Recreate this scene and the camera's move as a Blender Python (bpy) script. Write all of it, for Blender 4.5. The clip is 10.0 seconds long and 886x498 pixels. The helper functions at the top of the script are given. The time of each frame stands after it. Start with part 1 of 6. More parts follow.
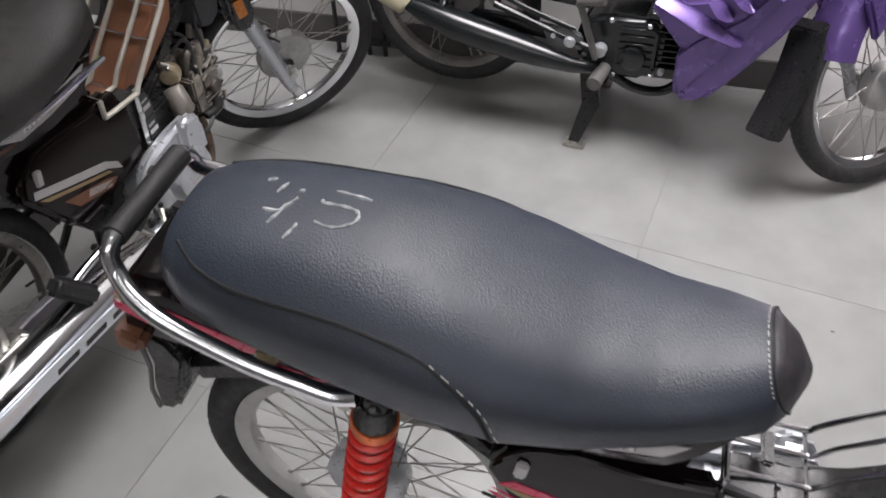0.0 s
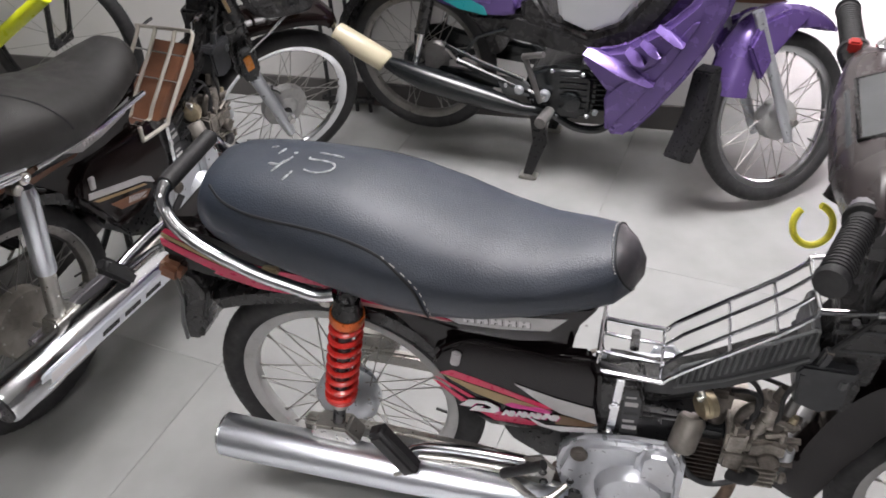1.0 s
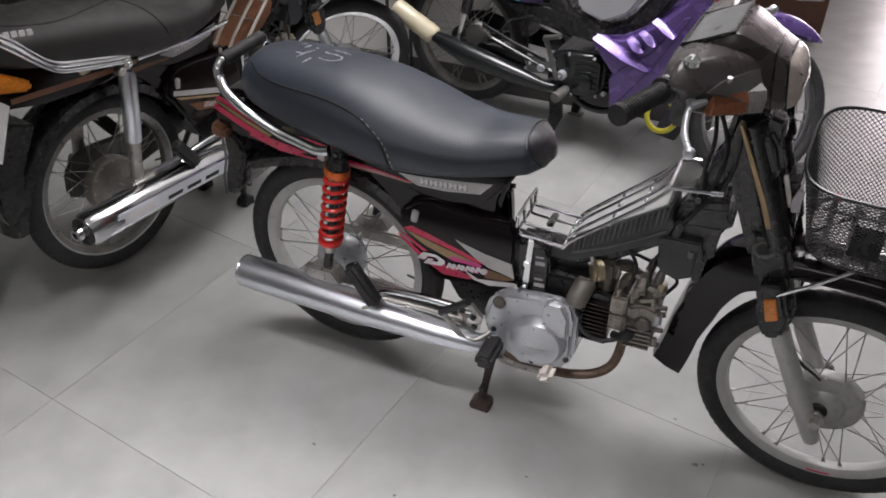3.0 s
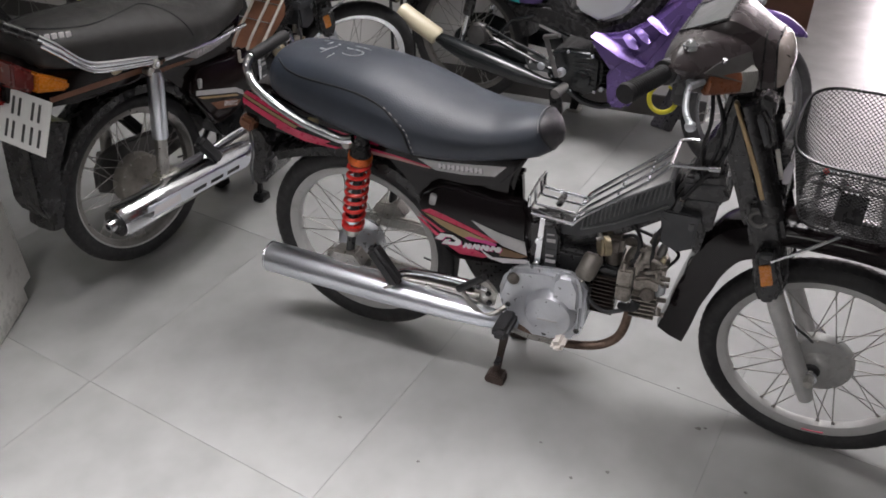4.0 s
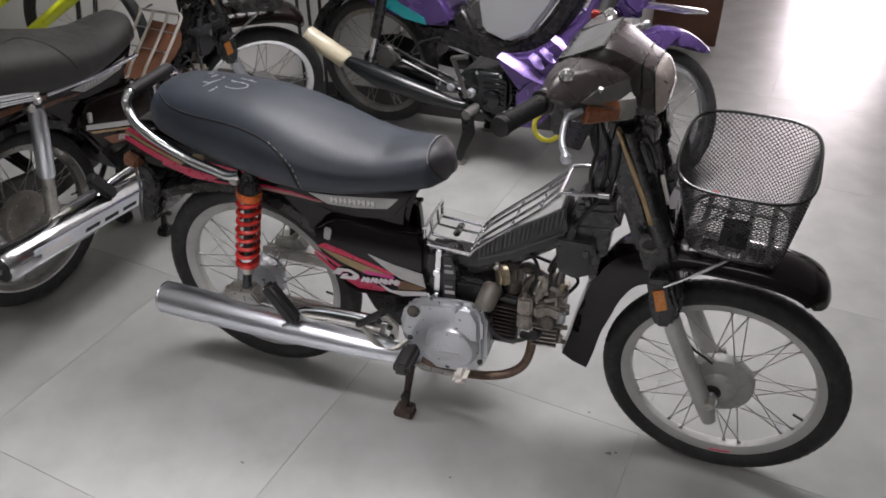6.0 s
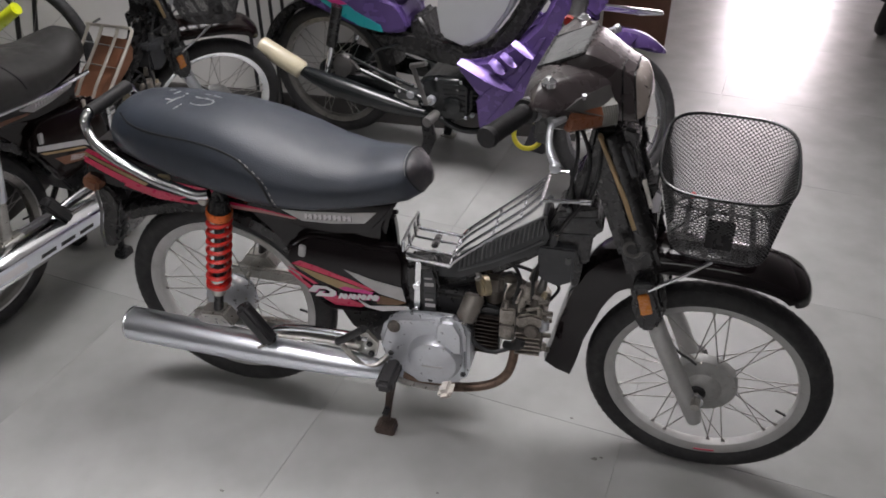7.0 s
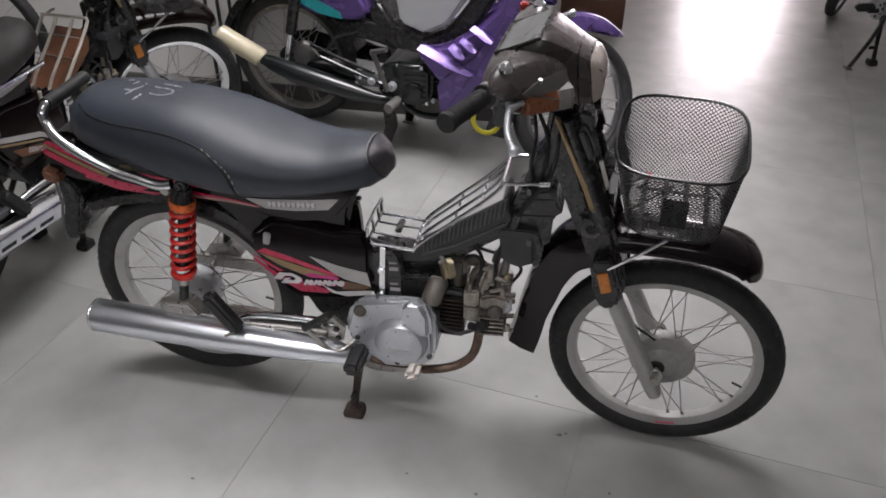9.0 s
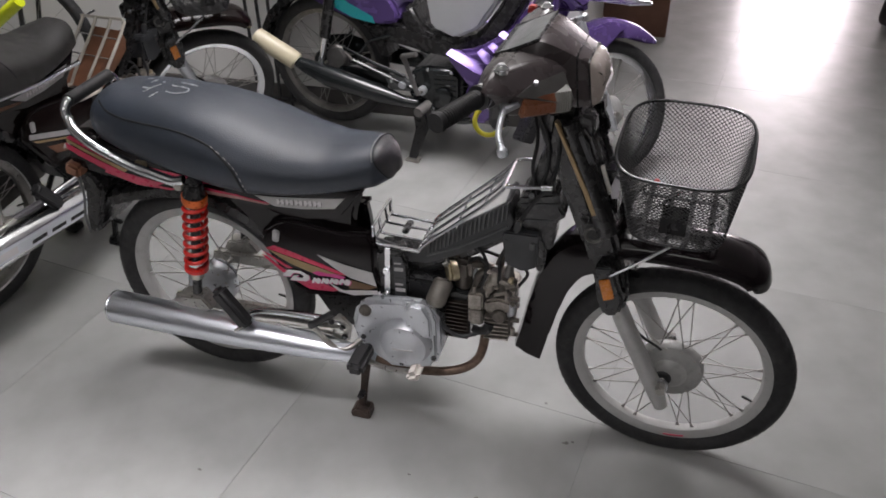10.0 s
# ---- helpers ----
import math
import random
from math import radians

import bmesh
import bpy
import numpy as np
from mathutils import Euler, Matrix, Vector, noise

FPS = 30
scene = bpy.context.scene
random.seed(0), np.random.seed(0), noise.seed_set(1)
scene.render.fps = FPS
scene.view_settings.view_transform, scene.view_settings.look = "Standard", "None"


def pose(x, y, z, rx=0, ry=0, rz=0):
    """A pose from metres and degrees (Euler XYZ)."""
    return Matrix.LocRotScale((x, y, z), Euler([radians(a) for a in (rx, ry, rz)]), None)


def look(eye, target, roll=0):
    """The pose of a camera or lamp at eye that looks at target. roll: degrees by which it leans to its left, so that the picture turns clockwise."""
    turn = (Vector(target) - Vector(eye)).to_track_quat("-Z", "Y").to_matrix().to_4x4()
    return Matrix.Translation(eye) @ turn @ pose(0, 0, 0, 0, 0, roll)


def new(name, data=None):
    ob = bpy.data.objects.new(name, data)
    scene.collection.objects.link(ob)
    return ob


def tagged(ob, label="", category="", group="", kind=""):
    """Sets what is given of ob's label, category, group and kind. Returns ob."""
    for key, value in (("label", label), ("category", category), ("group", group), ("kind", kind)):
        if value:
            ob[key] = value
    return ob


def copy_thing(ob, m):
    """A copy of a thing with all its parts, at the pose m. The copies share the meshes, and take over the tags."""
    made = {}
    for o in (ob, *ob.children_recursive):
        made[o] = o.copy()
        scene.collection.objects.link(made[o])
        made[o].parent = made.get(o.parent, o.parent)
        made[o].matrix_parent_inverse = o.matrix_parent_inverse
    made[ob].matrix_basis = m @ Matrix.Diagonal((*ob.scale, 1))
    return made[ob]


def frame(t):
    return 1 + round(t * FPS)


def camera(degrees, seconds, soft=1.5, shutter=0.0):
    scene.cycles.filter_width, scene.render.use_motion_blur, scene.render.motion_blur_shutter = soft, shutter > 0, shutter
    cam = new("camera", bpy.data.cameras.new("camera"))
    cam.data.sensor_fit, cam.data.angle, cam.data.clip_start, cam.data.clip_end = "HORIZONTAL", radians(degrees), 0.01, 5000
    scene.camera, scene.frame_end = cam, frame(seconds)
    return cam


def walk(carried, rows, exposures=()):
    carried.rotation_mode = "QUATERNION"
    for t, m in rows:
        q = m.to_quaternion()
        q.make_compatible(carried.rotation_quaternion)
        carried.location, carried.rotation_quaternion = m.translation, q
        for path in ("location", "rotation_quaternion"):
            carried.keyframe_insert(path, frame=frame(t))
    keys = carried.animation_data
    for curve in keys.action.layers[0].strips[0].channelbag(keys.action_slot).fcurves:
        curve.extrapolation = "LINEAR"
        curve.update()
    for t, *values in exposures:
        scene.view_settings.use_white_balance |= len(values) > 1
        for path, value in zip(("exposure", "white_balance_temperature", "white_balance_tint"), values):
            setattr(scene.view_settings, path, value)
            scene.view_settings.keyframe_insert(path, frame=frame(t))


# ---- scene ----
# Camera and walk
cam = camera(57.7, 10.0, soft=1.7, shutter=0.2)
PATH = [
    (0, (0.312, -0.581, 1.478), (-0.076, 0.766, 0.051), -2.5),
    (0.5, (0.437, -0.822, 1.53), (-0.008, 0.585, 0.18), -2.5),
    (1, (0.503, -0.999, 1.579), (0.086, 0.496, 0.318), -3.1),
    (1.5, (0.587, -1.107, 1.586), (0.242, 0.416, 0.337), -2.9),
    (2, (0.777, -1.247, 1.584), (0.392, 0.301, 0.378), 1.1),
    (2.5, (0.914, -1.358, 1.58), (0.293, 0.123, 0.387), 0.1),
    (4, (0.919, -1.617, 1.61), (0.302, -0.117, 0.44), -0.8),
    (4.5, (0.933, -1.653, 1.61), (0.402, -0.117, 0.444), 0.0),
    (5, (0.989, -1.605, 1.625), (0.472, -0.063, 0.461), 0.0),
    (5.5, (1.039, -1.54, 1.621), (0.525, 0.01, 0.467), 0.0),
    (6.8, (0.931, -1.499, 1.62), (0.519, 0.092, 0.481), -0.7),
    (7, (0.928, -1.494, 1.619), (0.554, 0.107, 0.479), -0.3),
    (7.5, (0.915, -1.491, 1.616), (0.602, 0.117, 0.47), 0.1),
    (8, (0.913, -1.495, 1.61), (0.629, 0.113, 0.455), 0.0),
    (8.5, (0.92, -1.502, 1.616), (0.649, 0.103, 0.454), 0.3),
    (9, (0.939, -1.519, 1.632), (0.652, 0.079, 0.464), 0.1),
    (9.5, (1.006, -1.51, 1.63), (0.676, 0.086, 0.47), -0.5),
    (10, (1.056, -1.503, 1.621), (0.632, 0.076, 0.47), -1.1),
]
EXPOSURE = [(0.0, 0.13), (0.5, 0.31), (1.0, 0.43), (1.5, 0.42), (2.0, 0.22), (2.5, -0.02), (4.0, 0.05), (5.5, 0.06), (7.0, -0.05), (10.0, -0.06)]
walk(cam, [(t, look(eye, target, roll)) for t, eye, target, roll in PATH], EXPOSURE)

# World and lights
world = bpy.data.worlds.new("overcast_sky")
scene.world = world
world.use_nodes = True
sky = world.node_tree.nodes.new("ShaderNodeTexSky")
sky.sky_type, sky.sun_disc = "NISHITA", False
sky.sun_elevation, sky.sun_rotation = radians(35), radians(20)
world.node_tree.links.new(sky.outputs["Color"], world.node_tree.nodes["Background"].inputs["Color"])
world.node_tree.nodes["Background"].inputs["Strength"].default_value = 0.1


def area_lamp(name, m, w, h, watts, colour, spread=180):
    data = bpy.data.lights.new(name, "AREA")
    data.shape, data.size, data.size_y, data.energy, data.color = "RECTANGLE", w, h, watts, colour
    data.spread = radians(spread)
    ob = new(name, data)
    ob.matrix_world = m
    return ob


DOOR_X0, DOOR_X1, DOOR_Y, DOOR_H = 2.15, 3.2, 8.6, 2.6
area_lamp("doorway_daylight", look((0.5 * (DOOR_X0 + DOOR_X1), DOOR_Y - 0.05, 0.5 * DOOR_H), (0.5 * (DOOR_X0 + DOOR_X1) - 0.3, 0, 0.5)),
          DOOR_X1 - DOOR_X0, DOOR_H, 60, (1.0, 0.86, 0.93))
# Unseen fixtures set by their light; third only brightens the wall, last is fill.
PANELS = [(0.08, 1.0, 0.8, 1.2, 12.8, 84), (0.95, 1.05, 0.8, 1.2, 13.3, 76), (-1.6, 1.40, 0.6, 0.3, 5, 52), (0.2, -1.30, 1.2, 0.2, 25, 58), (0.2, -3.0, 2.4, 0.5, 7, 150)]
for px, py, w, h, watts, spread in PANELS:
    area_lamp("assumed_ceiling_lamp", pose(px, py, 2.93), w, h, watts, (0.998, 0.945, 0.985), spread)


# Materials
def mat(name, base, rough=0.5, metal=0.0, var=0.12, scale=6.0, bump=0.0, bscale=150.0, coat=0.0, rvar=0.12, dirt=None, dirt_amount=0.35,
        emit=0.0, spec=0.5, cells=False, rnd=0.0, soft=False):
    m = bpy.data.materials.new(name)
    m.use_nodes = True
    nt = m.node_tree
    b = nt.nodes["Principled BSDF"]
    tc = nt.nodes.new("ShaderNodeTexCoord")

    def node(kind, **values):
        n = nt.nodes.new(kind)
        for k, v in values.items():
            n.inputs[k].default_value = v
        return n

    n1 = node("ShaderNodeTexNoise", Scale=scale, Detail=3.0 if soft else 6.0, Roughness=0.5 if soft else 0.6)
    nt.links.new(tc.outputs["Object"], n1.inputs["Vector"])
    ramp = nt.nodes.new("ShaderNodeMapRange")
    ramp.inputs["From Min"].default_value, ramp.inputs["From Max"].default_value = (0.15, 0.85) if soft else (0.3, 0.7)
    ramp.inputs["To Min"].default_value, ramp.inputs["To Max"].default_value = 1 - var, 1 + var
    nt.links.new(n1.outputs["Fac"], ramp.inputs["Value"])
    vm = nt.nodes.new("ShaderNodeVectorMath")
    vm.operation = "SCALE"
    vm.inputs[0].default_value = base
    scale_from = ramp.outputs["Result"]
    if rnd:
        oi = nt.nodes.new("ShaderNodeObjectInfo")
        r2 = nt.nodes.new("ShaderNodeMapRange")
        r2.inputs["To Min"].default_value, r2.inputs["To Max"].default_value = 1 - rnd, 1 + rnd
        nt.links.new(oi.outputs["Random"], r2.inputs["Value"])
        mm = nt.nodes.new("ShaderNodeMath")
        mm.operation = "MULTIPLY"
        nt.links.new(ramp.outputs["Result"], mm.inputs[0])
        nt.links.new(r2.outputs["Result"], mm.inputs[1])
        scale_from = mm.outputs[0]
    nt.links.new(scale_from, vm.inputs["Scale"])
    colour = vm.outputs["Vector"]
    if dirt:
        n3 = node("ShaderNodeTexNoise", Scale=scale * 2.7, Detail=8.0, Roughness=0.7)
        nt.links.new(tc.outputs["Object"], n3.inputs["Vector"])
        dr = nt.nodes.new("ShaderNodeMapRange")
        dr.inputs["From Min"].default_value, dr.inputs["From Max"].default_value = 0.52, 0.72
        dr.inputs["To Max"].default_value = dirt_amount
        nt.links.new(n3.outputs["Fac"], dr.inputs["Value"])
        mix = nt.nodes.new("ShaderNodeMix")
        mix.data_type = "RGBA"
        mix.inputs[7].default_value = (*dirt, 1)
        nt.links.new(dr.outputs["Result"], mix.inputs[0])
        nt.links.new(colour, mix.inputs[6])
        colour = mix.outputs[2]
    nt.links.new(colour, b.inputs["Base Color"])
    n2 = node("ShaderNodeTexNoise", Scale=scale * (1.7 if soft else 5), Detail=2.0 if soft else 5.0)
    nt.links.new(tc.outputs["Object"], n2.inputs["Vector"])
    rr = nt.nodes.new("ShaderNodeMapRange")
    rr.inputs["From Min"].default_value, rr.inputs["From Max"].default_value = (0.15, 0.85) if soft else (0.3, 0.7)
    rr.inputs["To Min"].default_value, rr.inputs["To Max"].default_value = max(0.02, rough - rvar * 0.6), min(1, rough + rvar)
    nt.links.new(n2.outputs["Fac"], rr.inputs["Value"])
    nt.links.new(rr.outputs["Result"], b.inputs["Roughness"])
    b.inputs["Metallic"].default_value = metal
    b.inputs["Specular IOR Level"].default_value = spec
    b.inputs["Coat Weight"].default_value = coat
    b.inputs["Coat Roughness"].default_value = 0.08
    if bump:
        if cells:
            n4 = nt.nodes.new("ShaderNodeTexVoronoi")
            n4.inputs["Scale"].default_value = bscale
            out = n4.outputs["Distance"]
        else:
            n4 = node("ShaderNodeTexNoise", Scale=bscale, Detail=4.0)
            out = n4.outputs["Fac"]
        nt.links.new(tc.outputs["Object"], n4.inputs["Vector"])
        bp = nt.nodes.new("ShaderNodeBump")
        bp.inputs["Strength"].default_value, bp.inputs["Distance"].default_value = bump, 0.002
        nt.links.new(out, bp.inputs["Height"])
        nt.links.new(bp.outputs["Normal"], b.inputs["Normal"])
    if emit:
        nt.links.new(colour, b.inputs["Emission Color"])
        b.inputs["Emission Strength"].default_value = emit
    return m


TILE = mat("porcelain_tile", (0.282, 0.284, 0.278), 0.27, var=0.17, scale=6.0, rvar=0.0, rnd=0.03, soft=True)
GROUT = mat("grout", (0.258, 0.260, 0.255), 0.85, var=0.2, scale=20)
WALL = mat("painted_wall", (0.74, 0.73, 0.71), 0.6, var=0.04, scale=3, bump=0.05, bscale=80)
WALL_GREY = mat("unseen_wall_grey", (0.29, 0.29, 0.295), 0.6, var=0.05, scale=3, bump=0.05, bscale=80)
SKIRT = mat("dark_skirting", (0.10, 0.095, 0.09), 0.45, var=0.15)
CEIL = mat("ceiling_paint", (0.8, 0.8, 0.79), 0.8, var=0.03)
WOODP = mat("brown_wood", (0.12, 0.055, 0.035), 0.4, var=0.3, scale=9)
LEATHER = mat("black_vinyl", (0.031, 0.039, 0.055), 0.40, var=0.2, scale=7, bump=0.24, bscale=390, cells=True, rvar=0.06, dirt=(0.07, 0.078, 0.092), dirt_amount=0.16, spec=0.55)
LEATHER_WORN = mat("worn_vinyl", (0.024, 0.023, 0.027), 0.4, var=0.3, scale=18, bump=0.2, bscale=600, cells=True, dirt=(0.13, 0.09, 0.085), dirt_amount=0.35)
LEATHER_OLD = mat("aged_grey_vinyl", (0.022, 0.021, 0.020), 0.5, var=0.2, scale=7, bump=0.3, bscale=420, cells=True)
PIPING = mat("piping_vinyl", (0.010, 0.011, 0.013), 0.6)
THREAD = mat("grey_thread", (0.5, 0.49, 0.47), 0.8)
CHALK = mat("white_chalk", (0.42, 0.44, 0.45), 0.95, var=0.5, scale=90, bump=0.4, bscale=300)
RUBBER = mat("tyre_rubber", (0.022, 0.022, 0.023), 0.68, var=0.25, scale=12, bump=0.25, bscale=220, dirt=(0.07, 0.068, 0.064), dirt_amount=0.4)
BLACKRUB = mat("black_rubber", (0.016, 0.016, 0.017), 0.55, var=0.2, scale=30, bump=0.3, bscale=500)
RIM = mat("silver_rim_paint", (0.50, 0.50, 0.49), 0.42, metal=0.35, var=0.1, scale=9, dirt=(0.22, 0.21, 0.19), dirt_amount=0.35)
SPOKE = mat("spoke_steel", (0.42, 0.41, 0.39), 0.38, metal=0.9, var=0.25, scale=20, dirt=(0.12, 0.09, 0.06), dirt_amount=0.6)
CHROME = mat("chrome", (0.72, 0.73, 0.75), 0.16, metal=1.0, var=0.06, scale=10, rvar=0.03, dirt=(0.50, 0.48, 0.45), dirt_amount=0.25)
DULLSILVER = mat("dull_silver_metal", (0.34, 0.33, 0.35), 0.34, metal=0.8, var=0.12, scale=15, dirt=(0.2, 0.19, 0.18), dirt_amount=0.3)
PALE = mat("pale_steel", (0.55, 0.52, 0.46), 0.38, metal=0.35, var=0.1, scale=20, dirt=(0.3, 0.25, 0.2), dirt_amount=0.3)
SATIN = mat("satin_chrome", (0.76, 0.79, 0.84), 0.30, metal=1.0, var=0.03, scale=6, rvar=0.02)
RUSTY = mat("rusty_black_metal", (0.05, 0.034, 0.027), 0.6, var=0.4, scale=30)
STEEL = mat("brushed_steel", (0.45, 0.44, 0.41), 0.32, metal=0.9, var=0.15, scale=25, dirt=(0.2, 0.14, 0.09), dirt_amount=0.45)
ALU = mat("silver_engine_paint", (0.54, 0.56, 0.59), 0.32, metal=0.6, var=0.06, scale=12, dirt=(0.3, 0.29, 0.27), dirt_amount=0.2, bump=0.05, bscale=300)
OLDHUB = mat("aged_hub_alloy", (0.27, 0.25, 0.225), 0.45, metal=0.5, var=0.2, scale=14, dirt=(0.1, 0.09, 0.08), dirt_amount=0.5)
HUBM = mat("dull_hub_alloy", (0.42, 0.42, 0.41), 0.5, metal=0.4, var=0.12, scale=16, dirt=(0.2, 0.19, 0.17), dirt_amount=0.4)
GREYALU = mat("dull_grey_alloy", (0.155, 0.15, 0.145), 0.4, metal=0.5, var=0.2, scale=14, dirt=(0.1, 0.09, 0.08), dirt_amount=0.4)
CAST = mat("dirty_cast_aluminium", (0.14, 0.125, 0.11), 0.5, metal=0.55, var=0.35, scale=30, dirt=(0.05, 0.04, 0.03), dirt_amount=0.75, bump=0.3, bscale=220)
CASTL = mat("pale_cast_aluminium", (0.30, 0.275, 0.245), 0.40, metal=0.6, var=0.45, scale=40, dirt=(0.09, 0.07, 0.05), dirt_amount=0.7, bump=0.3, bscale=220)
OILY = mat("oily_brown_fins", (0.030, 0.023, 0.019), 0.35, metal=0.3, var=0.5, scale=30, dirt=(0.10, 0.06, 0.045), dirt_amount=0.5)
BRASS = mat("brass", (0.50, 0.43, 0.30), 0.4, metal=0.8, var=0.3, scale=30)
RUST = mat("heat_browned_pipe", (0.18, 0.125, 0.095), 0.5, metal=0.6, var=0.4, scale=22, dirt=(0.07, 0.045, 0.03), dirt_amount=0.6)
PAINT = mat("dark_maroon_paint", (0.0075, 0.0052, 0.0058), 0.12, var=0.25, scale=5, rvar=0.04, spec=0.32)
COWL = mat("dark_brown_cowl_paint", (0.052, 0.042, 0.043), 0.26, var=0.12, scale=5, rvar=0.08, dirt=(0.05, 0.043, 0.04), dirt_amount=0.2)
BROWN = mat("brown_metallic_paint", (0.007, 0.0036, 0.0032), 0.15, var=0.25, scale=5, rvar=0.05, spec=0.32)
DARKRIM = mat("darkened_rim_metal", (0.26, 0.25, 0.235), 0.32, metal=0.8, var=0.25, scale=12, dirt=(0.04, 0.035, 0.03), dirt_amount=0.5)
TAN = mat("tan_brown_plastic", (0.20, 0.085, 0.045), 0.45, var=0.25, scale=10, dirt=(0.1, 0.05, 0.03), dirt_amount=0.4)
BLACKP = mat("black_plastic", (0.017, 0.0165, 0.017), 0.26, var=0.08, scale=9, rvar=0.05, spec=0.55)
GREYP = mat("dark_grey_plastic", (0.115, 0.12, 0.122), 0.5, var=0.18, scale=14, dirt=(0.16, 0.16, 0.155), dirt_amount=0.3)
GREYD = mat("charcoal_plastic", (0.045, 0.047, 0.05), 0.5, var=0.2, scale=14, dirt=(0.1, 0.1, 0.1), dirt_amount=0.3)
BLACKMETAL = mat("black_coated_metal", (0.016, 0.016, 0.017), 0.30, var=0.2, scale=20)
BLACKENG = mat("black_engine_paint", (0.010, 0.012, 0.013), 0.22, var=0.3, scale=25, spec=0.6, rvar=0.03)
PEGRUB = mat("grey_dusty_rubber", (0.13, 0.125, 0.12), 0.7, var=0.2, scale=40)
REDSPRING = mat("red_spring_paint", (0.62, 0.024, 0.018), 0.3, var=0.1, scale=20, coat=0.4)
ORANGECAP = mat("orange_anodised", (0.65, 0.13, 0.02), 0.3, metal=0.4, var=0.12, scale=30)
RED = mat("crimson_decal", (0.56, 0.016, 0.08), 0.3, var=0.05, scale=20, coat=0.4)
GOLD = mat("gold_decal", (0.33, 0.235, 0.12), 0.35, metal=0.3, var=0.15, scale=20)
SILVERD = mat("silver_decal", (0.46, 0.45, 0.45), 0.4, metal=0.3, var=0.1, scale=25)
WHITED = mat("white_decal", (0.72, 0.70, 0.71), 0.4, var=0.06)
ROSE = mat("rose_decal", (0.42, 0.24, 0.22), 0.35, metal=0.2, var=0.08, scale=20)
BRONZE = mat("bronze_decal", (0.15, 0.085, 0.045), 0.35, metal=0.3, var=0.15, scale=20)
PINK = mat("pink_decal", (0.6, 0.05, 0.25), 0.4, var=0.1)
AIRP = mat("dark_slate_plastic", (0.035, 0.037, 0.041), 0.42, var=0.2, scale=14, dirt=(0.07, 0.07, 0.07), dirt_amount=0.3)
AMBER = mat("amber_lens", (0.62, 0.20, 0.015), 0.25, var=0.12, scale=40, coat=0.4)
AMBER_OLD = mat("faded_amber_lens", (0.22, 0.075, 0.033), 0.3, var=0.1, scale=30)
CLEARL = mat("cloudy_clear_lens", (0.24, 0.235, 0.22), 0.4, var=0.1, scale=30)
HEADL = mat("yellowed_headlamp_lens", (0.38, 0.33, 0.30), 0.18, var=0.12, scale=14, coat=0.6)
METER = mat("meter_window", (0.085, 0.09, 0.092), 0.14, var=0.2, scale=8)
REDL = mat("red_lens", (0.35, 0.02, 0.015), 0.2, var=0.12, coat=0.5)
DARKRED = mat("dark_red_lens", (0.10, 0.012, 0.010), 0.2, var=0.15, coat=0.4)
YELLOW = mat("yellow_plastic", (0.75, 0.68, 0.05), 0.4, var=0.08)
NEON = mat("neon_yellow_paint", (0.70, 0.78, 0.02), 0.3, var=0.06, coat=0.4)
CREAM = mat("cream_silencer_paint", (0.62, 0.56, 0.40), 0.35, var=0.06, scale=10, coat=0.3)
PURPLE = mat("violet_metallic_paint", (0.15, 0.092, 0.30), 0.24, metal=0.4, var=0.14, scale=5, coat=0.35, rvar=0.06)
TEAL = mat("teal_decal", (0.02, 0.35, 0.38), 0.3, var=0.08, coat=0.4)
SILVERP = mat("silver_panel_paint", (0.58, 0.60, 0.61), 0.35, metal=0.3, var=0.05, scale=4, coat=0.3)
WHITEP = mat("white_laminate", (0.72, 0.71, 0.69), 0.4, var=0.04, scale=4)
SPECKLE = mat("speckled_white_laminate", (0.66, 0.65, 0.62), 0.45, var=0.06, scale=8, dirt=(0.25, 0.24, 0.22), dirt_amount=0.7)
PLATEM = mat("white_plate_enamel", (0.62, 0.62, 0.60), 0.4, var=0.08, scale=12)
INK = mat("dark_plate_characters", (0.03, 0.03, 0.03), 0.5)
RUBWHITE = mat("worn_pale_rubber", (0.50, 0.47, 0.43), 0.7, var=0.15, scale=40, dirt=(0.25, 0.23, 0.2), dirt_amount=0.5)
LAMPM = mat("lamp_diffuser", (1.0, 0.985, 0.96), 0.5, var=0.0, emit=4.0)
OUTDOOR = mat("bright_outdoors", (1.0, 0.92, 0.95), 0.9, var=0.02, emit=7.5)


# Mesh helpers
def smooth(pts, n=6):
    """Catmull-Rom through the points."""
    pts = [Vector(p) for p in pts]
    out = []
    for i in range(len(pts) - 1):
        a, b, c, d = pts[max(i - 1, 0)], pts[i], pts[i + 1], pts[min(i + 2, len(pts) - 1)]
        for k in range(n):
            t = k / n
            out.append(0.5 * ((2 * b) + (c - a) * t + (2 * a - 5 * b + 4 * c - d) * t * t + (3 * b - a - 3 * c + d) * t ** 3))
    return out + [pts[-1]]


def loft(loops, caps=True, closed=True, bm=None, ring=False):
    """Skin between point loops of equal length. ring: the last loop joins the first."""
    bm = bm or bmesh.new()
    rows = [[bm.verts.new(p) for p in loop] for loop in loops]
    pairs = list(zip(rows, rows[1:])) + ([(rows[-1], rows[0])] if ring else [])
    n = len(rows[0])
    for a, b in pairs:
        for i in range(n if closed else n - 1):
            j = (i + 1) % n
            bm.faces.new((a[i], a[j], b[j], b[i]))
    if caps and closed and not ring:
        bm.faces.new(rows[0][::-1])
        bm.faces.new(rows[-1])
    return bm


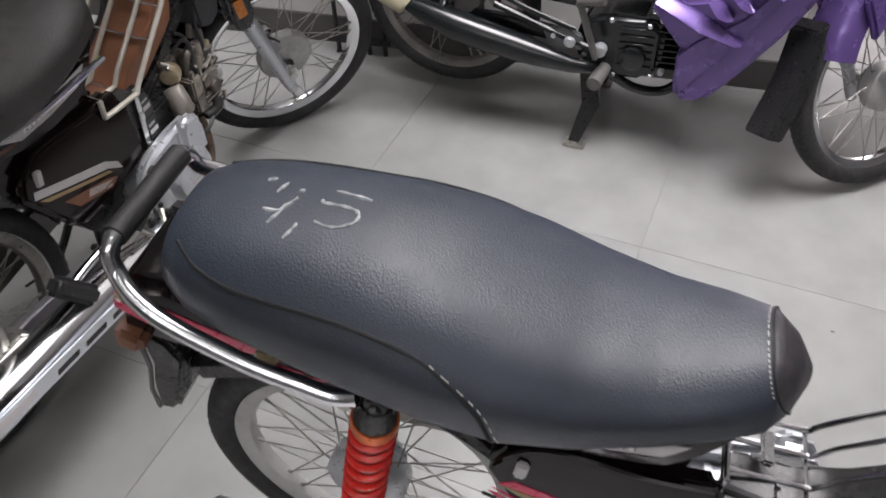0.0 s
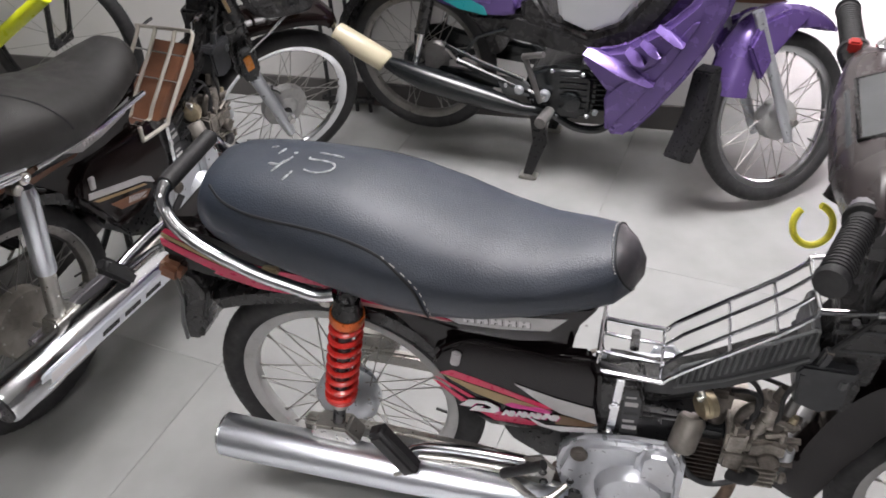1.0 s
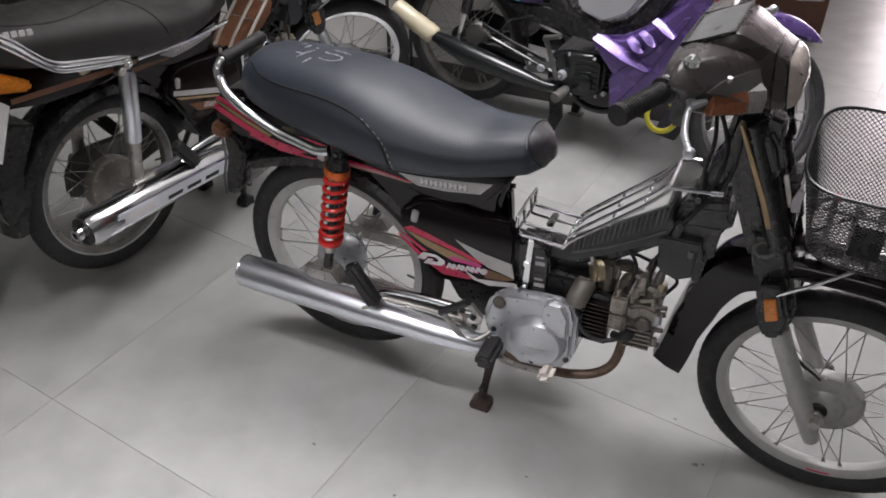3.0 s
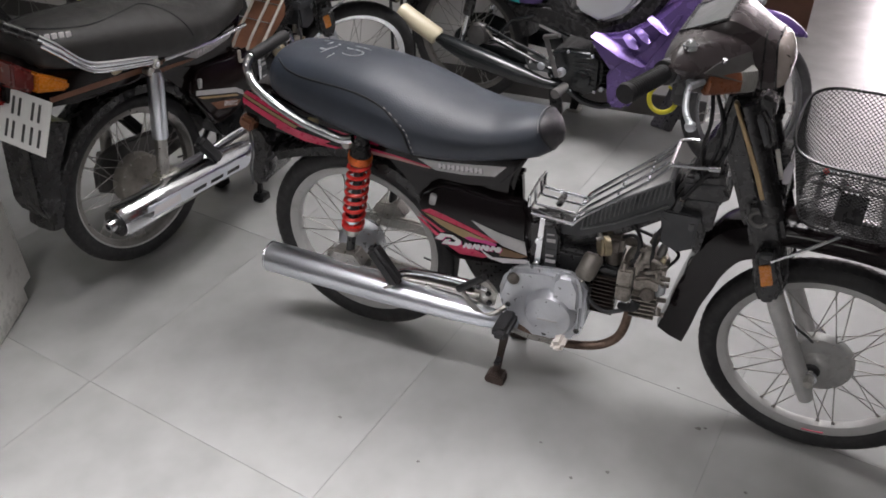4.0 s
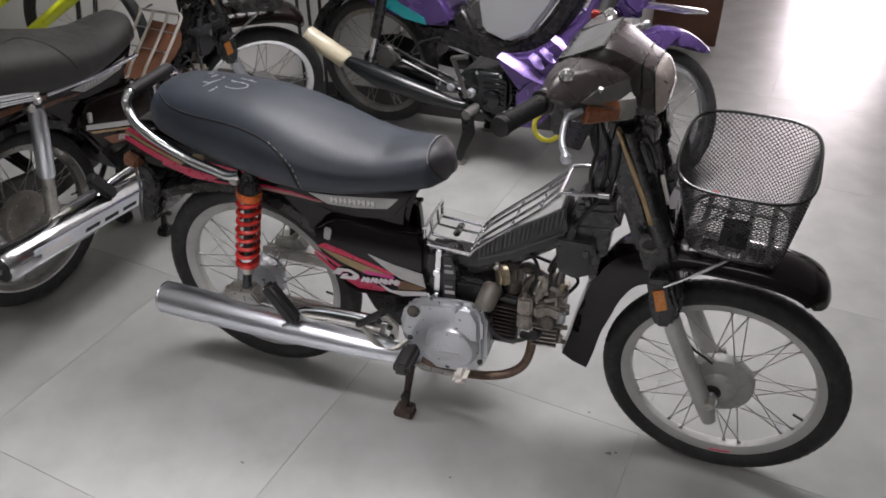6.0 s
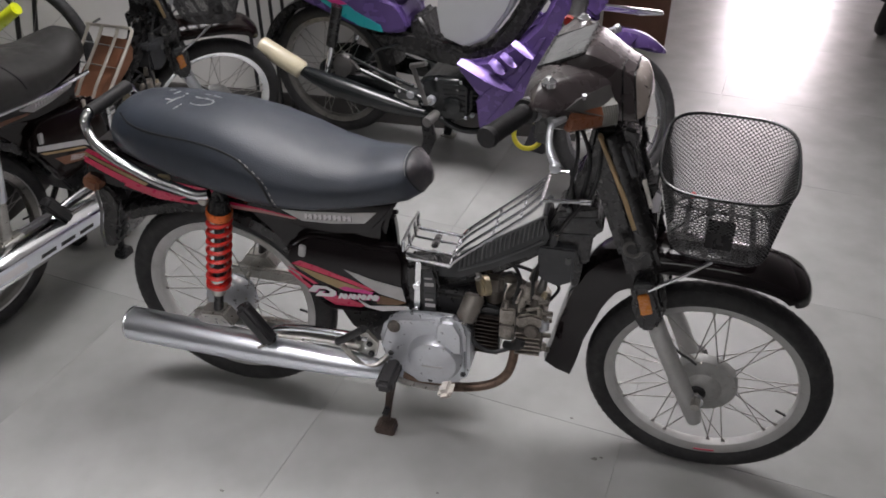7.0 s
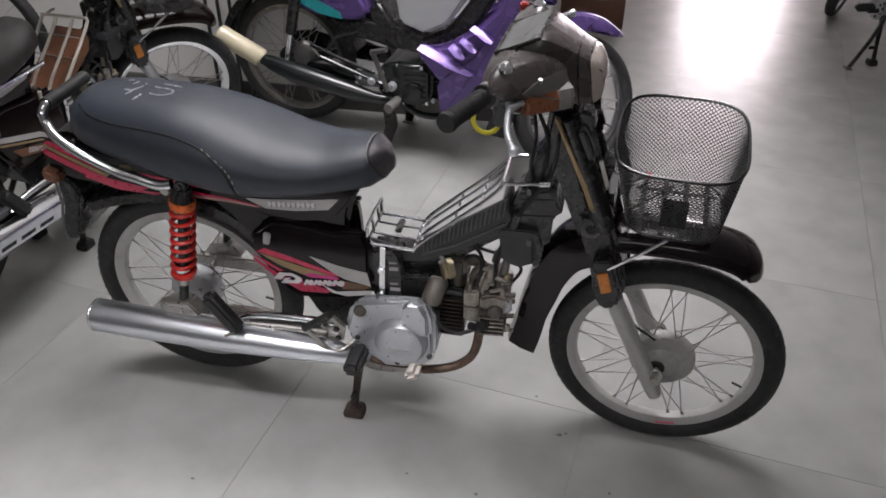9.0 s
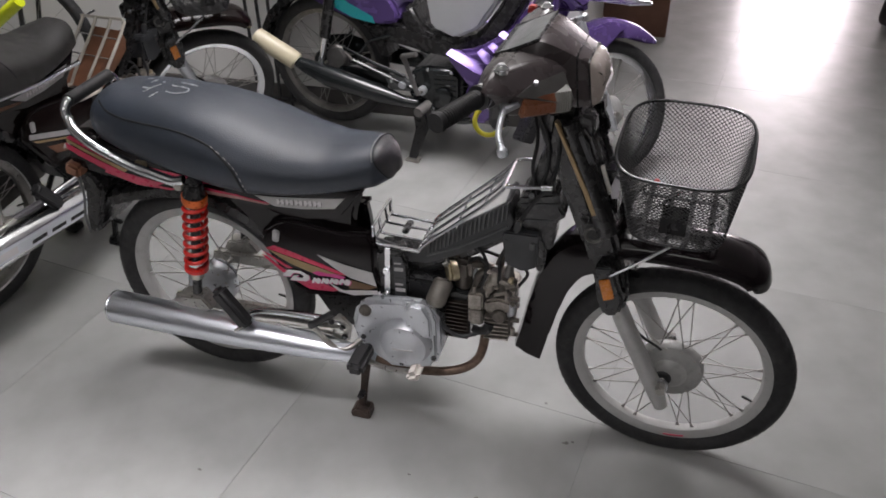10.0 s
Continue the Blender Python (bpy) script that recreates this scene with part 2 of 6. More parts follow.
def tube(pts, r, seg=8, bm=None, ring=False, caps=True):
    """A swept tube; r is one radius or one a point."""
    pts = [Vector(p) for p in pts]
    rs = r if isinstance(r, (list, tuple)) else [r] * len(pts)
    n = len(pts)
    loops, up = [], None
    for i, p in enumerate(pts):
        a = pts[(i - 1) % n] if (i or ring) else p
        b = pts[(i + 1) % n] if (i < n - 1 or ring) else p
        d = (b - a).normalized()
        if up is None:
            up = d.orthogonal().normalized()
        up = (up - d * up.dot(d))
        up = up.normalized() if up.length > 1e-6 else d.orthogonal().normalized()
        side = d.cross(up)
        loops.append([p + rs[i] * (math.cos(t) * up + math.sin(t) * side) for t in (2 * math.pi * k / seg for k in range(seg))])
    return loft(loops, caps, True, bm, ring)


def prism(outline, y0, y1, bevel=0.004, seg=2, bm=None):
    """A plate whose outline lies in x and z, from y0 to y1, with rounded edges."""
    own = bmesh.new()
    a = [own.verts.new((x, y0, z)) for x, z in outline]
    b = [own.verts.new((x, y1, z)) for x, z in outline]
    own.faces.new(a)
    own.faces.new(b[::-1])
    for i in range(len(a)):
        j = (i + 1) % len(a)
        own.faces.new((a[j], a[i], b[i], b[j]))
    bmesh.ops.recalc_face_normals(own, faces=own.faces)
    if bevel:
        bmesh.ops.bevel(own, geom=own.edges[:], offset=bevel, segments=seg, affect="EDGES", clamp_overlap=True)
    return join(bm, own) if bm else own


def bow(bm, zc, k, step=0.008):
    """Curve a flat panel about a lengthwise line at height zc: it falls away inwards above and below."""
    zs = [v.co.z for v in bm.verts]
    z = math.floor(min(zs) / step) * step + step
    while z < max(zs):
        bmesh.ops.bisect_plane(bm, geom=bm.verts[:] + bm.edges[:] + bm.faces[:], plane_co=(0, 0, z), plane_no=(0, 0, 1), dist=1e-5)
        z += step
    for v in bm.verts:
        v.co.y -= math.copysign(1, v.co.y) * k * (v.co.z - zc) ** 2
    return bm


def join(bm, other):
    me = bpy.data.meshes.new("joined")
    other.to_mesh(me)
    other.free()
    bm.from_mesh(me)
    bpy.data.meshes.remove(me)
    return bm


def box(c, size, bevel=0.003, m=None, bm=None, seg=2):
    own = bmesh.new()
    bmesh.ops.create_cube(own, size=1.0)
    bmesh.ops.scale(own, vec=size, verts=own.verts)
    if bevel:
        bmesh.ops.bevel(own, geom=own.edges[:], offset=bevel, segments=seg, affect="EDGES", clamp_overlap=True)
    if m is not None:
        bmesh.ops.transform(own, matrix=m, verts=own.verts)
    bmesh.ops.translate(own, vec=c, verts=own.verts)
    return join(bm, own) if bm else own


def lathe(profile, seg=32, closed=False, m=None, bm=None):
    """Profile of (radius, y) turned round the y axis. closed: the profile is a ring."""
    own = bmesh.new()
    rows = []
    for k in range(seg):
        t = 2 * math.pi * k / seg
        rows.append([own.verts.new((r * math.cos(t), y, r * math.sin(t))) for r, y in profile])
    n = len(profile)
    for k in range(seg):
        a, b = rows[k], rows[(k + 1) % seg]
        for i in range(n if closed else n - 1):
            j = (i + 1) % n
            own.faces.new((a[i], a[j], b[j], b[i]))
    if not closed:
        for i in (0, n - 1):
            if profile[i][0] > 1e-5:
                own.faces.new([row[i] for row in rows][:: 1 if i else -1])
    bmesh.ops.remove_doubles(own, verts=own.verts, dist=1e-6)
    bmesh.ops.recalc_face_normals(own, faces=own.faces)
    if m is not None:
        bmesh.ops.transform(own, matrix=m, verts=own.verts)
    return join(bm, own) if bm else own


def disc(c, r, y0, y1, bevel=0.003, seg=24, bm=None):
    """A short rounded cylinder along y."""
    lo, hi = min(y0, y1), max(y0, y1)
    pr = [(0, lo), (r - bevel, lo), (r, lo + bevel), (r, hi - bevel), (r - bevel, hi), (0, hi)]
    return lathe(pr, seg, m=Matrix.Translation((c[0], 0, c[1])), bm=bm)


def superloop(x, hw, z0, z1, n=24, p=0.6, top=1.0, low=None):
    """A rounded cross-section at x; top narrows its upper half."""
    out = []
    for k in range(n):
        t = 2 * math.pi * k / n
        c, s = math.cos(t), math.sin(t)
        w = hw * (1 + (top - 1) * max(0.0, s))
        e = p if s >= 0 or low is None else low
        out.append((x, w * math.copysign(abs(c) ** e, c), 0.5 * (z0 + z1) + 0.5 * (z1 - z0) * math.copysign(abs(s) ** e, s)))
    return out


def finish(name, bm, material, sharp=38):
    bmesh.ops.recalc_face_normals(bm, faces=bm.faces)
    me = bpy.data.meshes.new(name)
    bm.to_mesh(me)
    bm.free()
    me.materials.append(material)
    me.shade_smooth()
    me.set_sharp_from_angle(angle=radians(sharp))
    return me


def part(name, bm, material, parent, label="", m=None, sharp=38):
    ob = new(name, finish(name, bm, material, sharp) if isinstance(bm, bmesh.types.BMesh) else bm)
    ob.parent = parent
    if m is not None:
        ob.matrix_basis = m
    return tagged(ob, label=label)


def thing(name, m, label, category, group="", kind=""):
    ob = new(name)
    ob.matrix_basis = m
    return tagged(ob, label, category, group, kind)


def solid(name, bm, material, label, category, m=None, kind="", group=""):
    ob = new(name, finish(name, bm, material))
    if m is not None:
        ob.matrix_basis = m
    return tagged(ob, label, category, group, kind)


def interp(rows, x):
    """Linear table: rows of (x, a, b, ...)."""
    for p, q in zip(rows, rows[1:]):
        if x <= q[0]:
            t = max(0.0, (x - p[0]) / (q[0] - p[0]))
            return [u + (v - u) * t for u, v in zip(p[1:], q[1:])]
    return list(rows[-1][1:])


# Wheels
RIM_R, TYRE_R = 0.231, 0.275
RIM_PROFILE = [(0.231, -0.019), (0.231, -0.016), (0.219, -0.013), (0.214, 0), (0.219, 0.013), (0.231, 0.016), (0.231, 0.019), (0.221, 0.0185),
               (0.208, 0.012), (0.204, 0), (0.208, -0.012), (0.221, -0.0185)]
TYRE_PROFILE = [(0.224, -0.0150), (0.232, -0.0235), (0.244, -0.0290), (0.257, -0.0290), (0.267, -0.0225), (0.2725, -0.013), (0.2745, 0),
                (0.2725, 0.013), (0.267, 0.0225), (0.257, 0.0290), (0.244, 0.0290), (0.232, 0.0235), (0.224, 0.0150), (0.228, 0)]
shared = {}


def tyre_mesh():
    if "tyre" not in shared:
        bm = lathe(TYRE_PROFILE, 64, closed=True)
        # raised tread blocks in a slanted pattern
        for k in range(72):
            t = 2 * math.pi * k / 72
            for side in (-1, 1):
                own = bmesh.new()
                bmesh.ops.create_cube(own, size=1.0)
                bmesh.ops.scale(own, vec=(0.0042, 0.015, 0.019), verts=own.verts)
                bmesh.ops.transform(own, matrix=Matrix.Rotation(t, 4, "Y") @ Matrix.Translation((0.2702, side * 0.0115, 0)) @ Matrix.Rotation(side * 0.32, 4, "Z")
                                    @ Matrix.Rotation(side * 0.42, 4, "X"), verts=own.verts)
                join(bm, own)
        shared["tyre"] = finish("tyre", bm, RUBBER)
    return shared["tyre"]


def spoke_mesh(side, turn):
    key = ("spoke", side, turn)
    if key not in shared:
        a = Vector((0.046 * math.cos(turn * 1.0), side * 0.024, 0.046 * math.sin(turn * 1.0)))
        e = turn * 0.16
        b = Vector((0.207 * math.cos(e), side * 0.002, 0.207 * math.sin(e)))
        bm = tube([a, b], 0.00145, 5)
        tube([b - (b - a).normalized() * 0.014, b + (b - a).normalized() * 0.001], 0.0026, 6, bm)
        shared[key] = finish("spoke", bm, SPOKE)
    return shared[key]


def wheel(root, c, m, rim_mat, hub_mat, drum_side=-1, drum_r=0.062, size=1.0, start=0.0, fuller=1.0, set_in=0.0):
    """A spoked wheel in the plane y = 0 about c: the rim carries tyre, hub and spokes."""
    place = m @ Matrix.Translation(c) @ Matrix.Rotation(start, 4, "Y") @ Matrix.Diagonal((size, 1, size, 1))
    key = ("rim", rim_mat.name)
    if key not in shared:
        shared[key] = finish("wheel", lathe(RIM_PROFILE, 64, closed=True), rim_mat)
    rim = part("wheel", shared[key], rim_mat, root, "spoked wheel with a painted rim", place)
    part("tyre", tyre_mesh(), RUBBER, rim, "worn black rubber tyre", Matrix.Diagonal((fuller, 1.0 + 2.5 * (fuller - 1), fuller, 1)))
    d = drum_side
    hub = lathe([(0.012, -0.05), (0.03, -0.045), (0.048, -0.028), (0.05, -0.022), (0.03, -0.018), (0.028, 0.018), (0.05, 0.022), (0.048, 0.028), (0.03, 0.045), (0.012, 0.05)], 32)
    part("hub", hub, hub_mat, rim)
    drum = lathe([(r, d * max(0.0, q - set_in)) for r, q in ((0.02, 0.052), (0.034, 0.05), (0.05, 0.043), (drum_r - 0.004, 0.038), (drum_r, 0.032), (drum_r, 0.0), (0.03, 0.0))][::d], 40)
    part("brake_drum", drum, hub_mat, rim)
    for k in range(12):
        t = 2 * math.pi * k / 12
        key = ("rivet", hub_mat.name, d)
        if key not in shared:
            shared[key] = finish("rivet", lathe([(0, d * 0.0), (0.0035, d * 0.0), (0.003, d * 0.004), (0, d * 0.005)][::d], 8), STEEL)
        part("rivet", shared[key], STEEL, rim, "", Matrix.Translation(((drum_r - 0.008) * math.cos(t), d * (0.036 - set_in), (drum_r - 0.008) * math.sin(t))))
    for k in range(36):
        side, turn = (-1, 1)[k % 2], (-1, 1)[(k // 2) % 2]
        part("spoke", spoke_mesh(side, turn), SPOKE, rim, "", Matrix.Rotation(2 * math.pi * k / 36, 4, "Y"))
    part("valve", tube([(0.205, 0, 0), (0.18, 0.003, 0)], 0.003, 6), BLACKRUB, rim)
    return rim


def spring(a, b, r, turns, wire, n=18, r2=None):
    a, b = Vector(a), Vector(b)
    d = (b - a).normalized()
    u = d.orthogonal().normalized()
    v = d.cross(u)
    steps = int(turns * n)
    pts = []
    for k in range(steps + 1):
        f = k / steps
        t = 2 * math.pi * turns * (f + 0.06 * math.sin(math.pi * f) * (1 if r2 else 0))
        rr = r + ((r2 or r) - r) * f
        pts.append(a + (b - a) * f + rr * (math.cos(t) * u + math.sin(t) * v))
    return tube(pts, wire, 8)


# Step-through motorcycle: x ahead from the rear axle, y to its left, z up
SEAT_ROWS = [  # x, half width, bottom, top
    (-0.194, 0.053, 0.775, 0.825), (-0.183, 0.090, 0.752, 0.843), (-0.151, 0.111, 0.741, 0.853), (-0.092, 0.127, 0.725, 0.857), (-0.002, 0.140, 0.705, 0.855),
    (0.078, 0.149, 0.690, 0.850), (0.157, 0.156, 0.678, 0.834), (0.235, 0.155, 0.673, 0.808), (0.314, 0.139, 0.673, 0.784), (0.395, 0.117, 0.680, 0.773),
    (0.466, 0.095, 0.689, 0.782), (0.512, 0.075, 0.696, 0.786), (0.536, 0.046, 0.706, 0.774), (0.553, 0.011, 0.722, 0.750)]


def seat_loop(x, grow=0.0, n=40):
    hw, z0, z1 = interp(SEAT_ROWS, x)
    return superloop(x, hw + grow, z0 - grow * 0.3, z1 + grow, n, 0.76, 0.82, 0.46)


def nose_ring(grow=0.0, n=120):
    """The slanted line on which the nose panel is sewn to the seat."""
    out = []
    for k in range(n):
        lo, hi = 0.44, 0.552
        for _ in range(24):
            x = 0.5 * (lo + hi)
            p = seat_loop(x, grow, n)[k]
            if x + 0.5 * p[2] < 0.503 + 0.5 * 0.785:
                lo = x
            else:
                hi = x
        out.append(Vector(p))
    return out


def seat_side(x, z, grow=0.0):
    """y of the seat's right flank at x, z."""
    loop = seat_loop(x, grow, 120)
    return min((p for p in loop if p[1] < 0), key=lambda p: abs(p[2] - z))[1]


def seat_top(x, y):
    return max((p for p in seat_loop(x, 0, 160) if p[2] > 0.5 * (interp(SEAT_ROWS, x)[1] + interp(SEAT_ROWS, x)[2])), key=lambda p: -abs(p[1] - y))[2]


def mirrored(pts):
    return [(x, -y, z) for x, y, z in pts]


def slanted(x0, z0, w, h, lean, rise=0.0):
    return [(x0, z0), (x0 + w, z0 + rise), (x0 + w + lean, z0 + rise + h), (x0 + lean, z0 + h)]


def stepthrough(m, look_kind, label, steer=0.0, group=""):
    main = look_kind == "black"
    root = thing("motorcycle", m, label, "motorcycle", group)
    paint = PAINT if main else BROWN
    axis_at, axis_dir = Vector((1.03, 0, 0.62)), Vector((-0.36, 0, 0.93)).normalized()
    S = Matrix.Translation(axis_at) @ Matrix.Rotation(radians(steer), 4, axis_dir) @ Matrix.Translation(-axis_at)
    if not main:
        S = Matrix.Translation((-0.058, -0.002, 0)) @ S
    I = Matrix.Identity(4)

    # wheels and axles
    wheel(root, (0, 0, 0.297), I, RIM if main else DARKRIM, ALU if main else OLDHUB, -1, 0.066 if main else 0.085, 1.02 if main else 1.03, start=0.1, fuller=1.028 if main else 1.0)
    if not main:
        part("rim_edge", tube([(0.2355 * math.cos(t), -0.0185, 0.302 + 0.2355 * math.sin(t)) for t in (2 * math.pi * k / 64 for k in range(64))], 0.0035, 6, ring=True), RIM, root)
    wheel(root, (1.211, 0, 0.281), S, RIM if main else CHROME, HUBM, -1, 0.077, 1.012, start=0.3, set_in=0.013)
    if main:
        part("rim_mark", tube([(1.211 + 0.2235 * math.cos(a), -0.0185, 0.281 + 0.2235 * math.sin(a)) for a in (radians(-86 + 3.2 * k) for k in range(5))], 0.0022, 6), RED, root, "short red mark on the rim", S)
    part("rear_axle", tube([(0, -0.125, 0.302), (0, 0.125, 0.302)], 0.007, 10), STEEL, root)

    # seat
    xs = [SEAT_ROWS[0][0] + (SEAT_ROWS[-1][0] - SEAT_ROWS[0][0]) * (0.5 - 0.5 * math.cos(math.pi * k / 60)) for k in range(61)]
    def stretch(loop):
        return loop if main else [(x if x > 0.1 else 0.1 + (x - 0.1) * 1.26, y, z + (0.09 * (0.1 - x) if x < 0.1 else 0)) for x, y, z in loop]

    whole = loft([stretch(seat_loop(x, 0, 56)) for x in xs])
    if main:
        nose = whole.copy()
        cut_at, cut_no = Vector((0.503, 0, 0.785)), Vector((1, 0, 0.5)).normalized()
        for bm, outer in ((whole, True), (nose, False)):
            bmesh.ops.bisect_plane(bm, geom=bm.verts[:] + bm.edges[:] + bm.faces[:], plane_co=cut_at, plane_no=cut_no, clear_outer=outer, clear_inner=not outer)
            bmesh.ops.holes_fill(bm, edges=[ed for ed in bm.edges if ed.is_boundary])
    seat = part("seat", whole, LEATHER if main else LEATHER_OLD, root,
                "long black vinyl seat with chalk marks" if main else "long dark vinyl seat with a stitched seam", sharp=60)
    if main:
        part("seat_nose", nose, LEATHER_WORN, seat, "worn scuffed brownish nose panel", sharp=60)
        part("seam", tube(nose_ring(0.0006, 72), 0.0018, 6, ring=True), PIPING, seat)
        loop = [p - Vector((0.0045, 0, 0)) for p in nose_ring(0.0012)]
        for k in range(0, 62, 2):
            p, q = loop[(13 + k) % 120], loop[(14 + k) % 120]
            part("stitch", tube([p, q], 0.0010, 5), THREAD, seat)
    for side in (-1, 1):
        line = [(-0.160, 0.8385), (-0.126, 0.829), (-0.08, 0.823), (-0.03, 0.820), (0.03, 0.817), (0.09, 0.811), (0.15, 0.795), (0.19, 0.771), (0.214, 0.748), (0.227, 0.712), (0.230, 0.690)]
        if not main:
            line = [(-0.182, 0.856), (-0.13, 0.846), (-0.05, 0.838), (0.05, 0.842), (0.12, 0.838), (0.165, 0.812), (0.19, 0.772), (0.204, 0.735)]
        pts = stretch([(x, -side * (seat_side(x, z) - 0.0006), z) for x, z in line])
        part("piping", tube(smooth(pts, 6), 0.0026, 6), PIPING, seat)
        if main and side == -1:
            sp = smooth([(x + 0.008, -side * (seat_side(x + 0.008, z) - 0.001), z) for x, z in line[6:]], 5)
            for k in range(0, len(sp) - 1, 2):
                part("stitch", tube([sp[k], sp[k + 1]], 0.0009, 5), THREAD, seat)
    if main:
        strokes = [[(-0.091, 0.040), (-0.081, 0.047)], [(-0.071, 0.022), (-0.065, 0.042)], [(-0.046, 0.030), (-0.040, 0.034)], [(-0.076, -0.008), (-0.056, -0.006), (-0.043, 0.019)], [(-0.052, 0.006), (-0.055, -0.010), (-0.062, -0.028)],
                   [(-0.028, -0.020), (-0.030, -0.029), (-0.036, -0.045)], [(-0.004, 0.043), (0.018, 0.042), (0.041, 0.040)],
                   [(-0.013, 0.024), (-0.011, 0.019), (0.007, 0.020), (0.028, 0.018), (0.036, 0.008), (0.030, -0.006), (0.012, -0.016), (-0.010, -0.013)]]
        for st in strokes:
            pts = smooth([(x, y - 0.006, seat_top(x, y - 0.006) + 0.0002) for x, y in st], 6)
            part("chalk_mark", tube(pts, [0.0024 * (0.55 + 0.5 * abs(math.sin(3.7 * k))) for k in range(len(pts))], 5), CHALK, seat, "white chalk stroke")
    else:
        for k in range(5):
            part("letter_block", box((-0.252 + 0.017 * k, -0.112 - 0.005 * k, 0.872 - 0.002 * k), (0.013, 0.006, 0.014), 0.001, Matrix.Rotation(radians(-14), 4, "Z")), WHITED, seat)

    # tail and body shells
    def back(x, z):
        return (x, z) if main or x > 0.1 else (0.1 + (x - 0.1) * 1.2, z + 0.16 * (0.1 - x))

    tail = prism([back(x, z) for x, z in ((-0.300, 0.655), (-0.268, 0.752), (-0.20, 0.762), (-0.10, 0.735), (0.05, 0.700), (0.14, 0.690), (0.14, 0.630), (0.02, 0.612), (-0.12, 0.610), (-0.22, 0.626))], -0.088, 0.088, 0.018, 3)
    tail_ob = part("tail_cowl", bow(tail, 0.70, 2.2), paint, root, "glossy dark tail cowl with crimson stripes" if main else "brown tail cowl with thin stripe")
    if main:
        for side in (-1, 1):
            y = side * 0.0884
            for poly, mt in (([(-0.272, 0.735), (-0.262, 0.742), (-0.10, 0.690), (0.11, 0.668), (0.11, 0.660), (-0.11, 0.668)], RED),
                             ([(-0.274, 0.726), (-0.272, 0.733), (-0.12, 0.668), (-0.13, 0.660)], GOLD),
                             ([(-0.278, 0.708), (-0.276, 0.722), (-0.13, 0.658), (-0.03, 0.640), (-0.05, 0.630), (-0.14, 0.636)], RED),
                             ([(-0.19, 0.652), (-0.18, 0.662), (-0.10, 0.632), (0.0, 0.626), (-0.02, 0.619), (-0.11, 0.622)], RED)):
                part("stripe", bow(prism(poly, y, y + side * 0.0012, 0), 0.70, 2.2), mt, tail_ob)
    else:
        for side in (-1, 1):
            y = side * 0.0884
            part("stripe", bow(prism([back(-0.20, 0.642), back(-0.20, 0.656), (0.13, 0.668), (0.13, 0.648)], y, y + side * 0.0012, 0), 0.70, 2.2), TAN, tail_ob)
    part("tail_lamp", prism([back(-0.312, 0.660), back(-0.294, 0.712), back(-0.272, 0.712), back(-0.275, 0.655)], -0.056, 0.056, 0.006), REDL, root, "red tail lamp lens")
    for side in (-1, 1):
        if main:
            part("rear_indicator", box((-0.272, side * 0.084, 0.652), (0.042, 0.042, 0.036), 0.008, Matrix.Rotation(radians(20), 4, "Y")), TAN, root, "faded brown indicator")
    if not main:
        for side in (-1, 1):
            part("tail_indicator", prism([(-0.306, 0.741), (-0.289, 0.793), (-0.200, 0.735), (-0.213, 0.713)], side * 0.075, side * 0.114, 0.008, 3), AMBER, root, "dull amber wedge indicator")
            part("tail_lens", prism([(-0.362, 0.775), (-0.345, 0.842), (-0.290, 0.7935), (-0.307, 0.741)], side * 0.040, side * 0.112, 0.008, 3), DARKRED, root, "dark red tail lamp lens")
    # rear mudguard hugging the wheel
    arc, prof = [], [(-0.062, -0.030), (-0.060, -0.006), (-0.045, 0.004), (0, 0.008), (0.045, 0.004), (0.060, -0.006), (0.062, -0.030), (0.058, -0.030), (0.042, -0.001), (0, 0.003), (-0.042, -0.001), (-0.058, -0.030)]
    for k in range(19):
        t = radians(20 + (112 if main else 158) * k / 18)
        rr = 0.318 + 0.03 * max(0, (k - 13) / 5) ** 2
        arc.append([(rr * math.cos(t) + q * math.cos(t), y, 0.302 + (rr + q) * math.sin(t)) for y, q in prof])
    guard = loft(arc)
    part("rear_mudguard", guard, BLACKP, root)
    if main:
        flap = part("mud_flap", prism([(-0.285, 0.65), (-0.240, 0.625), (-0.222, 0.585), (-0.250, 0.50), (-0.272, 0.450), (-0.305, 0.448), (-0.300, 0.500), (-0.282, 0.56)], -0.075, 0.075, 0.008, 3), BLACKP, root, "black moulded mud flap")
        part("flap_edge", tube([(-0.304, -0.073, 0.449), (-0.300, -0.076, 0.500), (-0.283, -0.076, 0.560), (-0.284, -0.074, 0.640)], 0.0035, 6), GREYP, flap)
    else:
        part("mud_flap", prism([(-0.335, 0.66), (-0.20, 0.60), (-0.270, 0.49), (-0.300, 0.375), (-0.352, 0.355), (-0.366, 0.40)], -0.062, 0.062, 0.006), BLACKP, root, "black moulded mud flap")
    if not main:
        pl = part("number_plate", box((-0.372, -0.132, 0.698), (0.003, 0.19, 0.14), 0.001, Matrix.Rotation(radians(26), 4, "Y")), PLATEM, root, "white enamel plate with dark bars")
        R = Matrix.Rotation(radians(26), 4, "Y")
        for row, cols in ((0.032, (-0.055, -0.03, 0.02, 0.045)), (-0.030, (-0.065, -0.035, -0.005, 0.035, 0.06))):
            for y in cols:
                part("character_bar", box(Vector((-0.372, -0.132, 0.698)) + R @ Vector((-0.0022, y, row)), (0.001, 0.009, 0.046), 0, R), INK, pl)
    body = prism([(0.05, 0.640), (0.04, 0.672), (0.12, 0.694), (0.30, 0.690), (0.46, 0.700), (0.498, 0.712), (0.490, 0.695), (0.461, 0.653), (0.430, 0.615), (0.40, 0.601), (0.34, 0.589), (0.268, 0.592), (0.21, 0.608), (0.12, 0.622)], -0.085, 0.085, 0.014, 3)
